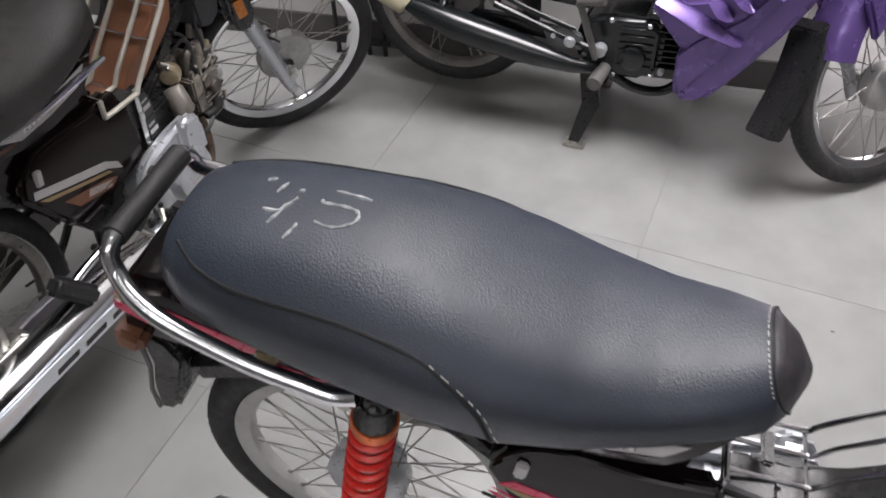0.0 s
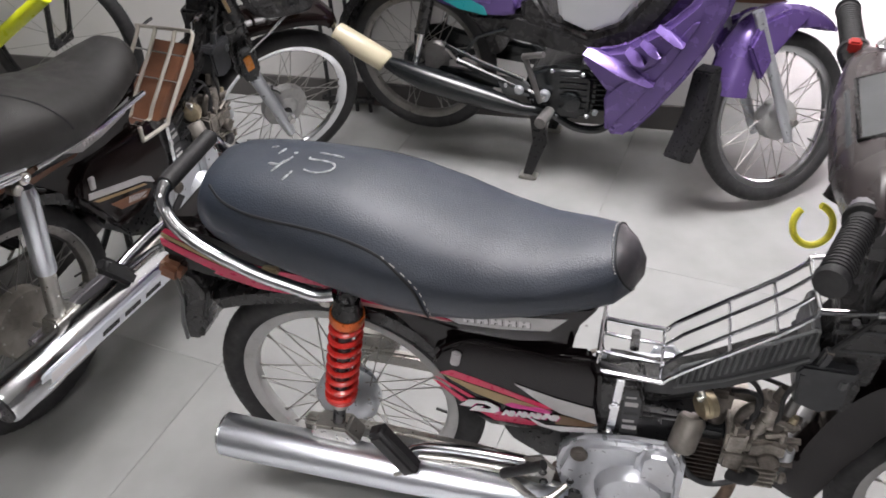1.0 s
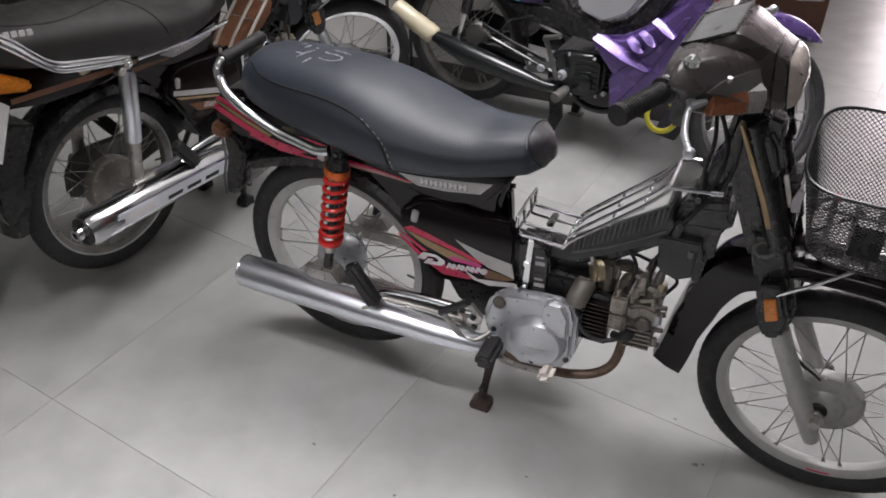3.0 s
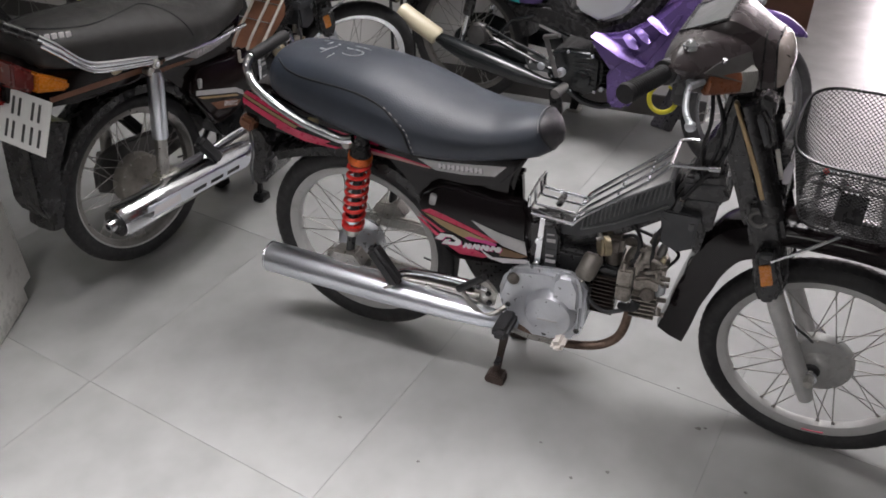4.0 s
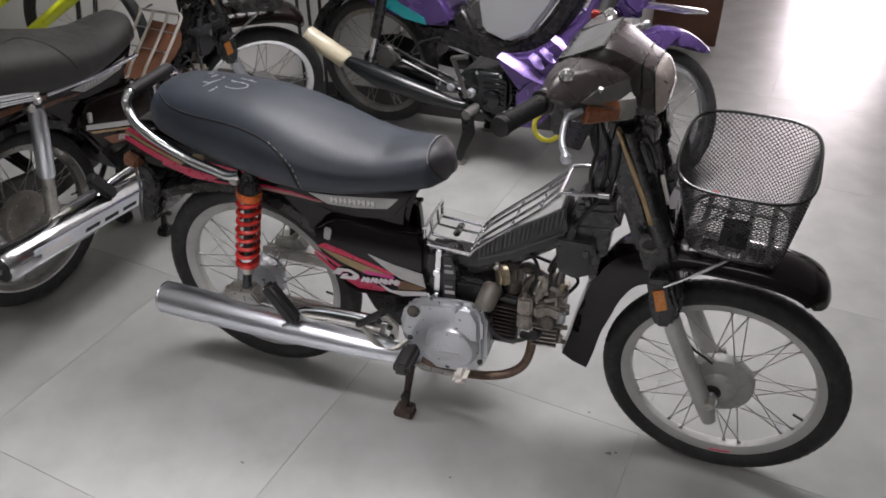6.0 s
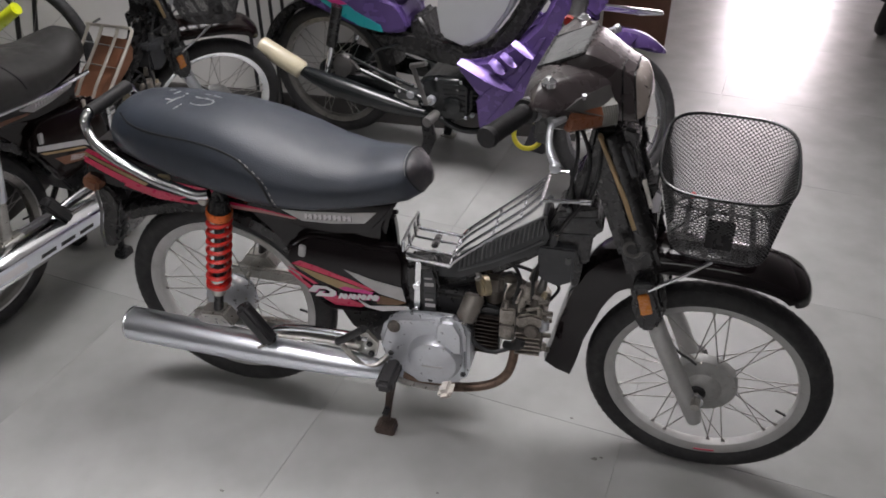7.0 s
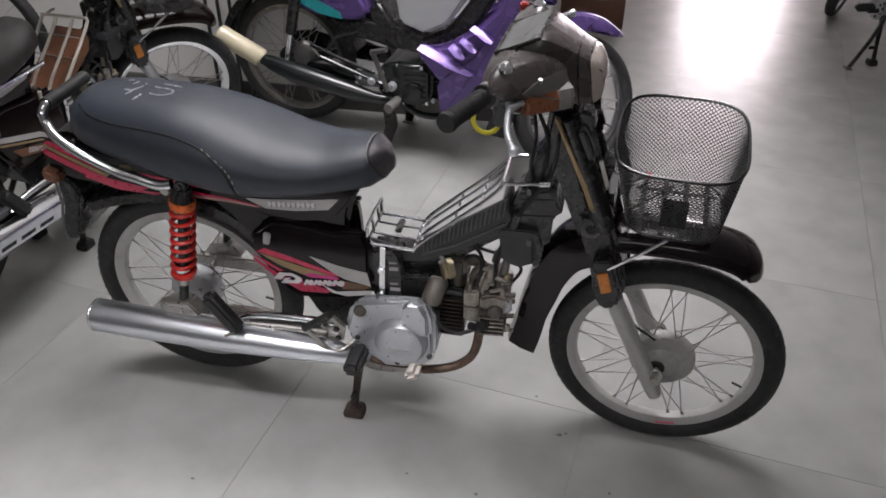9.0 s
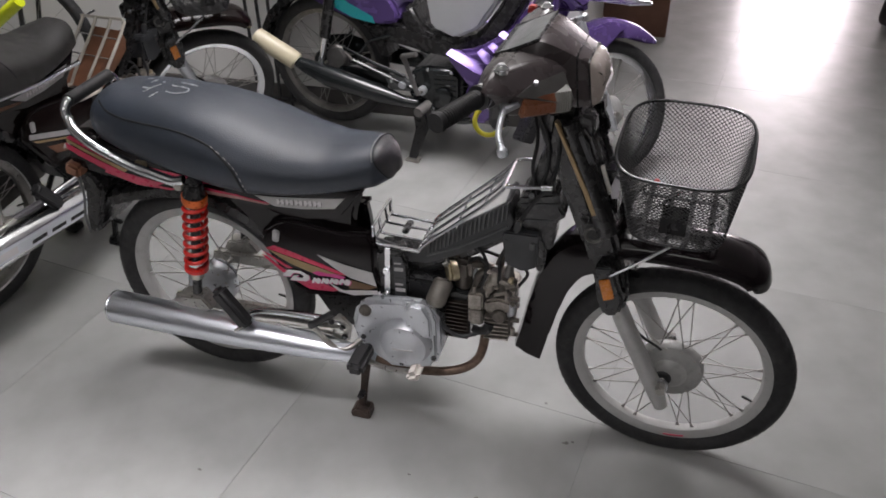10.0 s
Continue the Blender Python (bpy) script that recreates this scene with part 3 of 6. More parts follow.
    body_ob = part("body_shell", bow(body, 0.655, 2.4), paint, root, "glossy dark body shell under the seat")
    inner = prism([(0.10, 0.625), (0.20, 0.66), (0.46, 0.69), (0.480, 0.682), (0.458, 0.622), (0.452, 0.570), (0.462, 0.505), (0.50, 0.46), (0.50, 0.41), (0.30, 0.40), (0.22, 0.50), (0.15, 0.58)], -0.064, 0.064, 0.014, 3)
    for v in inner.verts:
        if v.co.y > 0 and v.co.x > 0.38 and main:
            v.co.x -= 0.07
    part("inner_shell", inner, paint, body_ob)
    for side in (-1, 1):
        y = side * 0.0852
        strip = part("badge_strip", bow(prism([(0.216, 0.648), (0.272, 0.651), (0.36, 0.661), (0.4445, 0.673), (0.4165, 0.6415), (0.335, 0.6275), (0.263, 0.624)], y, y + side * 0.0014, 0), 0.655, 2.4), SILVERD, body_ob, "silver badge strip")
        part("stripe", bow(prism([(0.075, 0.642), (0.075, 0.650), (0.17, 0.6415), (0.255, 0.629), (0.24, 0.629), (0.17, 0.637)], y, y + side * 0.0014, 0), 0.655, 2.4), RED if main else TAN, body_ob)
        part("stripe", bow(prism([(0.075, 0.632), (0.075, 0.6415), (0.17, 0.6365), (0.25, 0.626), (0.24, 0.6245), (0.17, 0.6295)], y, y + side * 0.0014, 0), 0.655, 2.4), ROSE if main else TAN, body_ob)
        for k in range(5):
            x, z, w = 0.272 + 0.0235 * k, 0.633 + 0.0021 * k, 0.0185
            glyph = [(x, z), (x + 0.3 * w, z), (x + 0.36 * w, z + 0.006), (x + 0.62 * w, z + 0.006), (x + 0.68 * w, z + 0.001), (x + w, z + 0.001), (x + w, z + 0.0145), (x + 0.64 * w, z + 0.0142), (x + 0.58 * w, z + 0.0095), (x + 0.4 * w, z + 0.0095), (x + 0.34 * w, z + 0.0138), (x, z + 0.0135)]
            part("letter_shade", bow(prism([(a + 0.0016, b - 0.0014) for a, b in glyph], y + side * 0.0014, y + side * 0.0018, 0), 0.655, 2.4), INK, strip)
            part("letter_block", bow(prism(glyph, y + side * 0.0018, y + side * 0.0026, 0), 0.655, 2.4), WHITED, strip)
        # side cover
        reach = 0.44 if main and side > 0 else 0.6
        cov = prism([(min(x, reach), z) for x, z in ((0.205, 0.524), (0.222, 0.556), (0.27, 0.585), (0.33, 0.586), (0.41, 0.577), (0.49, 0.582), (0.509, 0.552), (0.514, 0.42), (0.486, 0.395), (0.43, 0.381), (0.38, 0.370), (0.315, 0.361), (0.286, 0.388), (0.225, 0.491))],
                    side * 0.062, side * 0.096, 0.012, 3)
        cov_ob = part("side_cover", bow(cov, 0.465, 1.6), paint, root, "dark side cover with striped decal")
        part("cover_ledge", tube(smooth([(0.232, side * 0.083, 0.556), (0.272, side * 0.078, 0.580), (0.33, side * 0.077, 0.582), (0.41, side * 0.079, 0.573), (min(0.488, reach), side * 0.078, 0.576)], 5), 0.006, 8), paint, cov_ob)
        y = side * 0.0962
        e = y + side * 0.0012
        if main and side < 0:
            decals = [([(0.226, 0.505), (0.249, 0.515), (0.293, 0.506), (0.379, 0.483), (0.439, 0.463), (0.418, 0.461), (0.342, 0.481)], RED),
                      ([(0.232, 0.502), (0.335, 0.479), (0.428, 0.458), (0.418, 0.450), (0.352, 0.451), (0.289, 0.472)], GOLD),
                      ([(0.219, 0.495), (0.236, 0.489), (0.292, 0.458), (0.280, 0.455)], RED),
                      ([(0.215, 0.486), (0.226, 0.484), (0.278, 0.446), (0.266, 0.440)], RED),
                      ([(0.286, 0.426), (0.35, 0.429), (0.411, 0.412), (0.393, 0.402), (0.329, 0.396)], RED),
                      ([(0.362, 0.510), (0.436, 0.493), (0.502, 0.484), (0.510, 0.445), (0.447, 0.457), (0.412, 0.476)], SILVERD),
                      ([(0.436, 0.450), (0.451, 0.452), (0.512, 0.443), (0.49, 0.431), (0.438, 0.423)], BRONZE),
                      ([(0.386, 0.431), (0.42, 0.413), (0.511, 0.432), (0.512, 0.42), (0.447, 0.401), (0.41, 0.407)], WHITED),
                      ([(0.346, 0.456), (0.36, 0.463), (0.388, 0.460), (0.405, 0.463), (0.432, 0.458), (0.425, 0.450), (0.39, 0.452), (0.36, 0.450)], PINK)]
            for n, (poly, mt) in enumerate(decals):
                lift = side * 0.00025 * n
                part("stripe", bow(prism(poly, y + lift, e + lift, 0), 0.465, 1.6), mt, cov_ob)
            e += side * 0.0026
            blocks_at = [[(0.262, 0.431), (0.281, 0.453), (0.314, 0.456), (0.336, 0.445), (0.336, 0.434), (0.326, 0.425), (0.281, 0.420), (0.293, 0.437), (0.308, 0.441), (0.300, 0.432), (0.318, 0.434), (0.322, 0.442), (0.310, 0.448), (0.294, 0.446), (0.284, 0.432)]]
            for k, w in enumerate((0.021, 0.019, 0.022, 0.028)):
                x, z = 0.3395 + (0, 0.0245, 0.0465, 0.0715)[k], 0.4235 + 0.0035 * k
                blocks_at.append([(x, z), (x + 0.3 * w, z), (x + 0.42 * w, z + 0.008), (x + 0.66 * w, z + 0.001), (x + w, z + 0.001), (x + w + 0.006, z + 0.012), (x + w + 0.004, z + 0.018), (x + 0.6 * w + 0.006, z + 0.019), (x + 0.5 * w + 0.005, z + 0.013), (x + 0.3 * w + 0.007, z + 0.018), (x + 0.008, z + 0.0175)])
            for glyph in blocks_at:
                part("letter_shade", bow(prism([(a + 0.002, b - 0.002) for a, b in glyph], e - side * 0.0008, e - side * 0.0003, 0), 0.465, 1.6), PINK, cov_ob)
                part("letter_block", bow(prism(glyph, e - side * 0.0003, e + side * 0.0008, 0), 0.465, 1.6), WHITED, cov_ob)
        elif not main:
            for poly, mt in (([(0.228, 0.512), (0.234, 0.526), (0.40, 0.474), (0.43, 0.452), (0.438, 0.430), (0.40, 0.456)], SILVERD), ([(0.236, 0.504), (0.40, 0.450), (0.41, 0.440), (0.25, 0.492)], GOLD),
                             ([(0.28, 0.466), (0.39, 0.436), (0.42, 0.420), (0.40, 0.405), (0.31, 0.430)], TAN), ([(0.335, 0.432), (0.342, 0.448), (0.405, 0.424), (0.398, 0.410)], WHITED)):
                part("stripe", bow(prism(poly, y, e, 0), 0.465, 1.6), mt, cov_ob)
        part("cover_knob", box((0.256, side * 0.088, 0.541), (0.017, 0.010, 0.034), 0.003, Matrix.Rotation(radians(10), 4, "Y")), SILVERD, cov_ob)
    # grab rail
    right = [(0.064, -0.128, 0.690), (0.035, -0.132, 0.686), (-0.01, -0.132, 0.696), (-0.075, -0.131, 0.713), (-0.165, -0.127, 0.752), (-0.212, -0.116, 0.776), (-0.236, -0.101, 0.797), (-0.242, -0.094, 0.818), (-0.240, -0.078, 0.833)]
    rail = smooth(right, 6) + [Vector((-0.240, 0.078, 0.833))] + smooth(mirrored(right)[::-1], 6)[1:]
    rail_ob = part("grab_rail", tube(rail if main else smooth([(0.075, -0.130, 0.694), (-0.065, -0.134, 0.726), (-0.150, -0.134, 0.754), (-0.228, -0.130, 0.826), (-0.258, -0.118, 0.856)], 6), 0.0118 if main else 0.007, 12), CHROME, root, "bent chrome grab rail")
    if main:
        part("grab_sleeve", tube([(-0.240, -0.078, 0.833), (-0.240, 0.078, 0.833)], 0.0155, 14), BLACKRUB, rail_ob, "black foam sleeve")
    else:
        for side in (-1, 1):
            part("side_rail", tube(smooth([(0.075, side * 0.130, 0.711), (-0.065, side * 0.134, 0.744), (-0.155, side * 0.134, 0.774), (-0.228, side * 0.130, 0.846), (-0.262, side * 0.118, 0.878)], 6), 0.0100, 10), CHROME, rail_ob)
            if side > 0:
                part("side_rail", tube(smooth([(0.075, 0.130, 0.694), (-0.065, 0.134, 0.726), (-0.150, 0.134, 0.754), (-0.228, 0.130, 0.826), (-0.258, 0.118, 0.856)], 6), 0.007, 10), CHROME, rail_ob)
            part("handle_end", tube([(-0.252, side * 0.118, 0.868), (-0.318, side * 0.085, 0.918), (-0.330, 0, 0.926)], 0.0135, 12), BLACKP, rail_ob)
            part("seat_trim", tube([(0.11, side * 0.118, 0.685), (0.30, side * 0.118, 0.672), (0.48, side * 0.10, 0.668)], 0.007, 8), CHROME, rail_ob)
    for side in (-1, 1):
        part("rail_clamp", disc((0.045, 0.672), 0.013, side * 0.105, side * 0.134, 0.003, 16), STEEL, rail_ob)
        part("seat_catch", box((-0.055, side * 0.112, 0.708), (0.03, 0.012, 0.014), 0.003), BRASS, rail_ob)

    # swing arm, shocks
    for side in (-1, 1):
        part("swing_arm", prism([(-0.06, 0.285), (-0.06, 0.318), (0.10, 0.325), (0.40, 0.312), (0.42, 0.285), (0.40, 0.270), (0.10, 0.285)], side * 0.088, side * 0.108, 0.005), STEEL if main else DULLSILVER, root)
        part("chain_adjuster", box((-0.01, side * 0.116, 0.302), (0.09, 0.008, 0.028), 0.003), STEEL, root)
        top, bot = Vector((0.088 if main else 0.066, side * 0.125, 0.690)), Vector((0.022 if main else 0.008, side * 0.128, 0.322))
        d = bot - top
        if main:
            sh = part("shock_absorber", tube([top + d * 0.12, top + d * 0.98], 0.012, 12), BLACKMETAL, root, "shock absorber with red coil spring")
            part("spring", spring(top + d * 0.135, top + d * 0.69, 0.0258, 8.0, 0.0053), REDSPRING, sh, "red coil spring")
            part("spring_cap", lathe([(0, 0), (0.030, 0), (0.031, 0.012), (0.028, 0.022), (0, 0.022)], 24, m=Matrix.Translation(top + d * 0.105) @ Vector((0, 1, 0)).rotation_difference(d).to_matrix().to_4x4()), ORANGECAP, sh, "orange adjuster cap")
            part("top_cap", tube([top + d * 0.02, top + d * 0.105], [0.020, 0.028], 16), BLACKP, sh)
            part("spring_seat", tube([top + d * 0.60, top + d * 0.66], 0.0225, 16), CHROME, sh)
            part("lower_ring", tube([top + d * 0.675, top + d * 0.70], 0.030, 20), REDSPRING, sh)
            part("lower_body", tube([top + d * 0.70, top + d * 0.77], 0.018, 14), STEEL, sh)
        else:
            sh = part("shock_absorber", tube([top + d * 0.06, top + d * 0.12, top + d * 0.60, top + d * 0.62], [0.018, 0.0245, 0.0245, 0.022], 20), SATIN, root, "shock absorber with chrome cover")
            part("lower_body", tube([top + d * 0.60, top + d * 0.98], 0.019, 14), STEEL, sh)
        part("shock_eye", disc((top.x, top.z), 0.015, top.y - 0.013, top.y + 0.010, 0.003, 16), BLACKMETAL if main else STEEL, sh)
        part("mount_nut", disc((top.x, top.z), 0.008, top.y + side * 0.008, top.y + side * 0.018, 0.002, 6), BLACKMETAL if main else CHROME, sh)
        part("lower_clevis", prism([(-0.03, 0.318), (-0.015, 0.352), (0.05, 0.356), (0.075, 0.322), (0.05, 0.300)], side * 0.104, side * 0.150, 0.005), STEEL, sh)

    # silencer and exhaust pipe
    if main:
        sil = tube([(-0.214, -0.160, 0.283), (-0.210, -0.160, 0.283), (-0.10, -0.160, 0.281), (0.15, -0.157, 0.273), (0.34, -0.150, 0.266), (0.40, -0.146, 0.263), (0.47, -0.135, 0.250), (0.50, -0.125, 0.235)],
                   [0.038, 0.0425, 0.0430, 0.0395, 0.0335, 0.030, 0.022, 0.0165], 28)
        sil_ob = part("silencer", sil, SATIN, root, "long tapered chrome silencer")
        part("outlet", tube([(-0.235, -0.160, 0.272), (-0.21, -0.160, 0.272)], 0.013, 14), BLACKMETAL, sil_ob)
        part("end_rim", tube([Vector((-0.213, -0.160 + 0.0405 * math.cos(t), 0.283 + 0.0405 * math.sin(t))) for t in (2 * math.pi * k / 28 for k in range(28))], 0.003, 6, ring=True), CHROME, sil_ob)
    else:
        sil = tube([(-0.228, -0.178, 0.316), (-0.218, -0.178, 0.316), (0.0, -0.170, 0.298), (0.30, -0.157, 0.275), (0.42, -0.147, 0.262), (0.50, -0.125, 0.235)], [0.044, 0.050, 0.050, 0.045, 0.034, 0.016], 26)
        sil_ob = part("silencer", sil, CHROME, root, "chrome silencer with a slotted heat shield")
        part("outlet", lathe([(0.010, -0.01), (0.020, -0.012), (0.022, 0.0), (0.018, 0.03), (0.010, 0.03)], 20, closed=True, m=Matrix.Translation((-0.228, -0.178, 0.318)) @ Matrix.Rotation(radians(90), 4, "Z")), CHROME, sil_ob)
        sh2 = part("heat_shield", prism([(-0.16, 0.318), (-0.14, 0.336), (0.28, 0.308), (0.30, 0.285), (0.28, 0.266), (-0.14, 0.294)], -0.224, -0.216, 0.003), SATIN, sil_ob)
        part("shield_label", prism([(-0.13, 0.304), (-0.12, 0.326), (-0.02, 0.320), (-0.02, 0.298)], -0.2242, -0.2252, 0), WHITED, sh2)
        for k in range(3):
            part("shield_slot", prism(slanted(0.03 + 0.075 * k, 0.294 - 0.005 * k, 0.055, 0.011, 0.004, -0.003), -0.2242, -0.2252, 0), BLACKMETAL, sh2)
        part("end_cap", lathe([(0.022, 0.0), (0.042, 0.0), (0.042, 0.004), (0.022, 0.004)], 26, closed=True, m=Matrix.Translation((-0.2285, -0.178, 0.316)) @ Matrix.Rotation(radians(90), 4, "Z")), BLACKMETAL, sil_ob)
        part("chain_case", prism([(-0.10, 0.27), (-0.09, 0.345), (-0.05, 0.385), (0.02, 0.395), (0.20, 0.37), (0.38, 0.36), (0.38, 0.28), (0.10, 0.235), (-0.03, 0.225)], 0.062, 0.085, 0.010, 2), GREYALU, root, "dull silver chain case")
    pipe = smooth([(0.50, -0.125, 0.235), (0.56, -0.105, 0.205), (0.64, -0.085, 0.190), (0.705, -0.065, 0.194), (0.745, -0.050, 0.220), (0.760, -0.040, 0.262), (0.764, -0.030, 0.320)], 8)
    part("exhaust_pipe", tube(pipe, 0.0115, 14), RUST, root, "heat-browned exhaust pipe")

    # engine
    part("pivot_plate", prism([(0.300, 0.392), (0.46, 0.425), (0.475, 0.270), (0.41, 0.262), (0.35, 0.300)], -0.052, 0.052, 0.006), BLACKMETAL, root)
    case_line = [(0.442, 0.325), (0.459, 0.388), (0.496, 0.418), (0.575, 0.432), (0.64, 0.434), (0.668, 0.405), (0.670, 0.275), (0.655, 0.235), (0.60, 0.212), (0.525, 0.205), (0.468, 0.235)]
    eng = part("engine_case", prism([(x, min(z, 0.382)) for x, z in case_line[:1] + case_line[2:4] + case_line[4:]], -0.098, 0.098, 0.010, 2), ALU, root, "silver-painted engine case")
    for side in (-1, 1):
        part("case_cover", prism(case_line, side * 0.086, side * 0.120, 0.013, 3), ALU, eng, "silver-painted side cover")
    for side in (-1, 1):
        part("clutch_cover", lathe([(0, side * 0.150), (0.040, side * 0.149), (0.052, side * 0.145), (0.060, side * 0.132), (0.064, side * 0.112), (0, side * 0.112)][::-side], 40, m=Matrix.Translation((0.586, 0, 0.311)) @ Matrix.Diagonal((1.09, 1, 1.09, 1))), ALU, eng)
        part("cover_rib", prism([(0.580, 0.335), (0.584, 0.425), (0.602, 0.446), (0.640, 0.446), (0.662, 0.405), (0.664, 0.335)], side * 0.108, side * 0.138, 0.013, 3), ALU, eng)
        part("badge_bar", prism([(0.560, 0.301), (0.560, 0.305), (0.612, 0.309), (0.612, 0.305)], side * 0.1495, side * 0.1508, 0), SILVERD, eng)
        for bx, bz in ((0.545, 0.331), (0.624, 0.334), (0.580, 0.256), (0.475, 0.30), (0.50, 0.235), (0.655, 0.27)):
            yy = 0.138 if abs(bx - 0.592) < 0.06 else 0.117
            part("bolt", disc((bx, bz), 0.0072, side * yy, side * (yy + 0.008), 0.0012, 6), BLACKMETAL, eng)
        part("oil_cap", disc((0.486, 0.386), 0.0155, side * 0.115, side * 0.129, 0.003, 20), CAST, eng, "slotted filler cap")
        part("cap_slot", box((0.486, side * 0.1285, 0.386), (0.004, 0.003, 0.022), 0.0005, Matrix.Rotation(radians(15), 4, "Y")), CAST, eng)
    # Added black block that fills the dark gap between battery box and canister.
    part("engine_mount", prism([(0.545, 0.372), (0.550, 0.462), (0.672, 0.466), (0.672, 0.372)], -0.070, 0.070, 0.006), BLACKMETAL, root, "plain black block filling the gap behind the canister")
    cyl = part("cylinder", prism([(0.660, 0.300), (0.660, 0.415), (0.690, 0.438), (0.728, 0.434), (0.728, 0.294)], -0.054, 0.054, 0.006), BLACKENG, eng, "oily black finned cylinder")
    for k in range(10):
        z = 0.300 + 0.0118 * k
        part("fin", prism([(0.664, z), (0.663, z + 0.0034), (0.7265, z + 0.0040), (0.727, z + 0.0006)], -0.066, 0.066, 0.0008, 1), OILY, cyl)
    part("joint_plate", prism([(0.7275, 0.352), (0.7275, 0.446), (0.764, 0.450), (0.764, 0.350)], -0.068, 0.068, 0.005), CASTL, eng, "pale oily cast joint piece")
    part("gasket", prism([(0.7282, 0.395), (0.7282, 0.400), (0.7633, 0.402), (0.7633, 0.397)], -0.0695, 0.0695, 0.001, 1), CAST, eng)
    headc = part("cylinder_head", prism([(0.766, 0.316), (0.765, 0.430), (0.80, 0.444), (0.826, 0.430), (0.828, 0.335), (0.815, 0.318)], -0.050, 0.050, 0.008), CAST, eng, "dirty cast cylinder head")
    for k in range(6):
        z = 0.312 + 0.0125 * k
        part("fin", prism([(0.766, z), (0.766, z + 0.0045), (0.826, z + 0.0085), (0.826, z + 0.004)], -0.064, 0.064, 0.0008, 1), CASTL, headc)
    part("head_shoulder", prism([(0.766, 0.392), (0.766, 0.426), (0.80, 0.440), (0.832, 0.432), (0.832, 0.400)], -0.064, 0.064, 0.006), CASTL, headc)
    part("valve_cover", disc((0.804, 0.392), 0.018, -0.074, -0.050, 0.004, 20), CAST, headc)
    part("plug_cap", tube(smooth([(0.745, -0.072, 0.345), (0.762, -0.082, 0.350), (0.778, -0.084, 0.360), (0.782, -0.078, 0.372)], 5), [0.010] * 8 + [0.0125] * 8, 10), BLACKRUB, headc, "black rubber plug cap")
    part("spark_lead", tube(smooth([(0.648, -0.090, 0.405), (0.662, -0.094, 0.380), (0.682, -0.094, 0.348), (0.714, -0.090, 0.330), (0.748, -0.084, 0.338), (0.765, -0.082, 0.352)], 6), 0.0052, 8), GREYD, headc, "grey rubber spark lead")
    part("rocker_tower", prism([(0.770, 0.436), (0.775, 0.462), (0.79, 0.474), (0.812, 0.468), (0.824, 0.440)], -0.036, 0.036, 0.008), CAST, headc)
    for bx, by, bz in ((0.772, -0.058, 0.448), (0.818, -0.056, 0.446), (0.834, -0.058, 0.415), (0.836, -0.060, 0.345), (0.742, -0.060, 0.452)):
        part("stud", tube([(bx, by, bz - 0.010), (bx, by, bz + 0.012)], 0.0055, 6), CASTL, headc)
    for bz in (0.328, 0.372, 0.418, 0.436):
        part("bolt", tube([(0.826, -0.050, bz), (0.848, -0.050, bz + 0.003)], 0.006, 6), CAST, headc)
    part("tappet_cap", tube([(0.826, -0.052, 0.392), (0.834, -0.060, 0.404), (0.834, -0.060, 0.424)], [0.009, 0.0095, 0.0085], 10), ALU, headc, "bright tappet cap")
    part("intake_pipe", tube(smooth([(0.785, -0.01, 0.45), (0.775, -0.015, 0.482), (0.745, -0.020, 0.500), (0.705, -0.022, 0.498)], 6), 0.011, 12), CAST, root)
    carb = part("carburettor", box((0.706, -0.022, 0.492), (0.045, 0.05, 0.055), 0.010), CAST, root, "small dirty carburettor")
    part("float_bowl", tube([(0.706, -0.022, 0.435), (0.706, -0.022, 0.470)], 0.021, 16), CAST, carb)
    part("choke_disc", lathe([(0, -0.014), (0.020, -0.014), (0.025, -0.010), (0.021, -0.006), (0.025, -0.002), (0.025, 0.010), (0, 0.010)], 22, m=Matrix.Translation((0.686, -0.050, 0.492)) @ Matrix.Rotation(radians(-58), 4, "Z")), BRASS, carb, "brass-coloured carburettor top")
    part("fuel_cock", tube([(0.672, -0.052, 0.522), (0.680, -0.056, 0.506)], 0.0065, 8), STEEL, carb)
    part("fuel_cock_arm", tube([(0.668, -0.050, 0.528), (0.676, -0.062, 0.522), (0.668, -0.066, 0.517)], 0.005, 7), STEEL, carb)
    can = part("breather_can", tube([(0.668, -0.060, 0.470), (0.667, -0.064, 0.463), (0.655, -0.094, 0.426), (0.653, -0.098, 0.419)], [0.019, 0.0245, 0.0245, 0.019], 20), OLDHUB, root, "small grey metal canister")
    part("can_bolt", tube([(0.653, -0.098, 0.420), (0.650, -0.105, 0.412)], 0.008, 6), STEEL, can)
    for k, line in enumerate(([(0.58, -0.030, 0.470), (0.63, -0.028, 0.488), (0.68, -0.02, 0.515), (0.72, -0.02, 0.545)], [(0.725, -0.03, 0.515), (0.750, -0.050, 0.540), (0.765, -0.050, 0.520), (0.758, -0.055, 0.455)],
                              [(0.575, -0.035, 0.452), (0.61, -0.030, 0.470), (0.665, -0.035, 0.500)], [(0.665, -0.06, 0.435), (0.672, -0.068, 0.45), (0.685, -0.062, 0.48)],
                              [(0.735, 0.02, 0.515), (0.80, 0.03, 0.49), (0.85, 0.03, 0.46), (0.83, 0.02, 0.42)], [(0.79, -0.045, 0.46), (0.800, -0.060, 0.50), (0.800, -0.055, 0.55), (0.82, -0.05, 0.60)],
                              [(0.745, -0.04, 0.455), (0.760, -0.055, 0.475), (0.770, -0.05, 0.51), (0.760, -0.045, 0.545), (0.742, -0.04, 0.56)])):
        part("hose", tube(smooth(line, 6), 0.0065 if k in (0, 2) else 0.0042, 8), BLACKRUB, root)
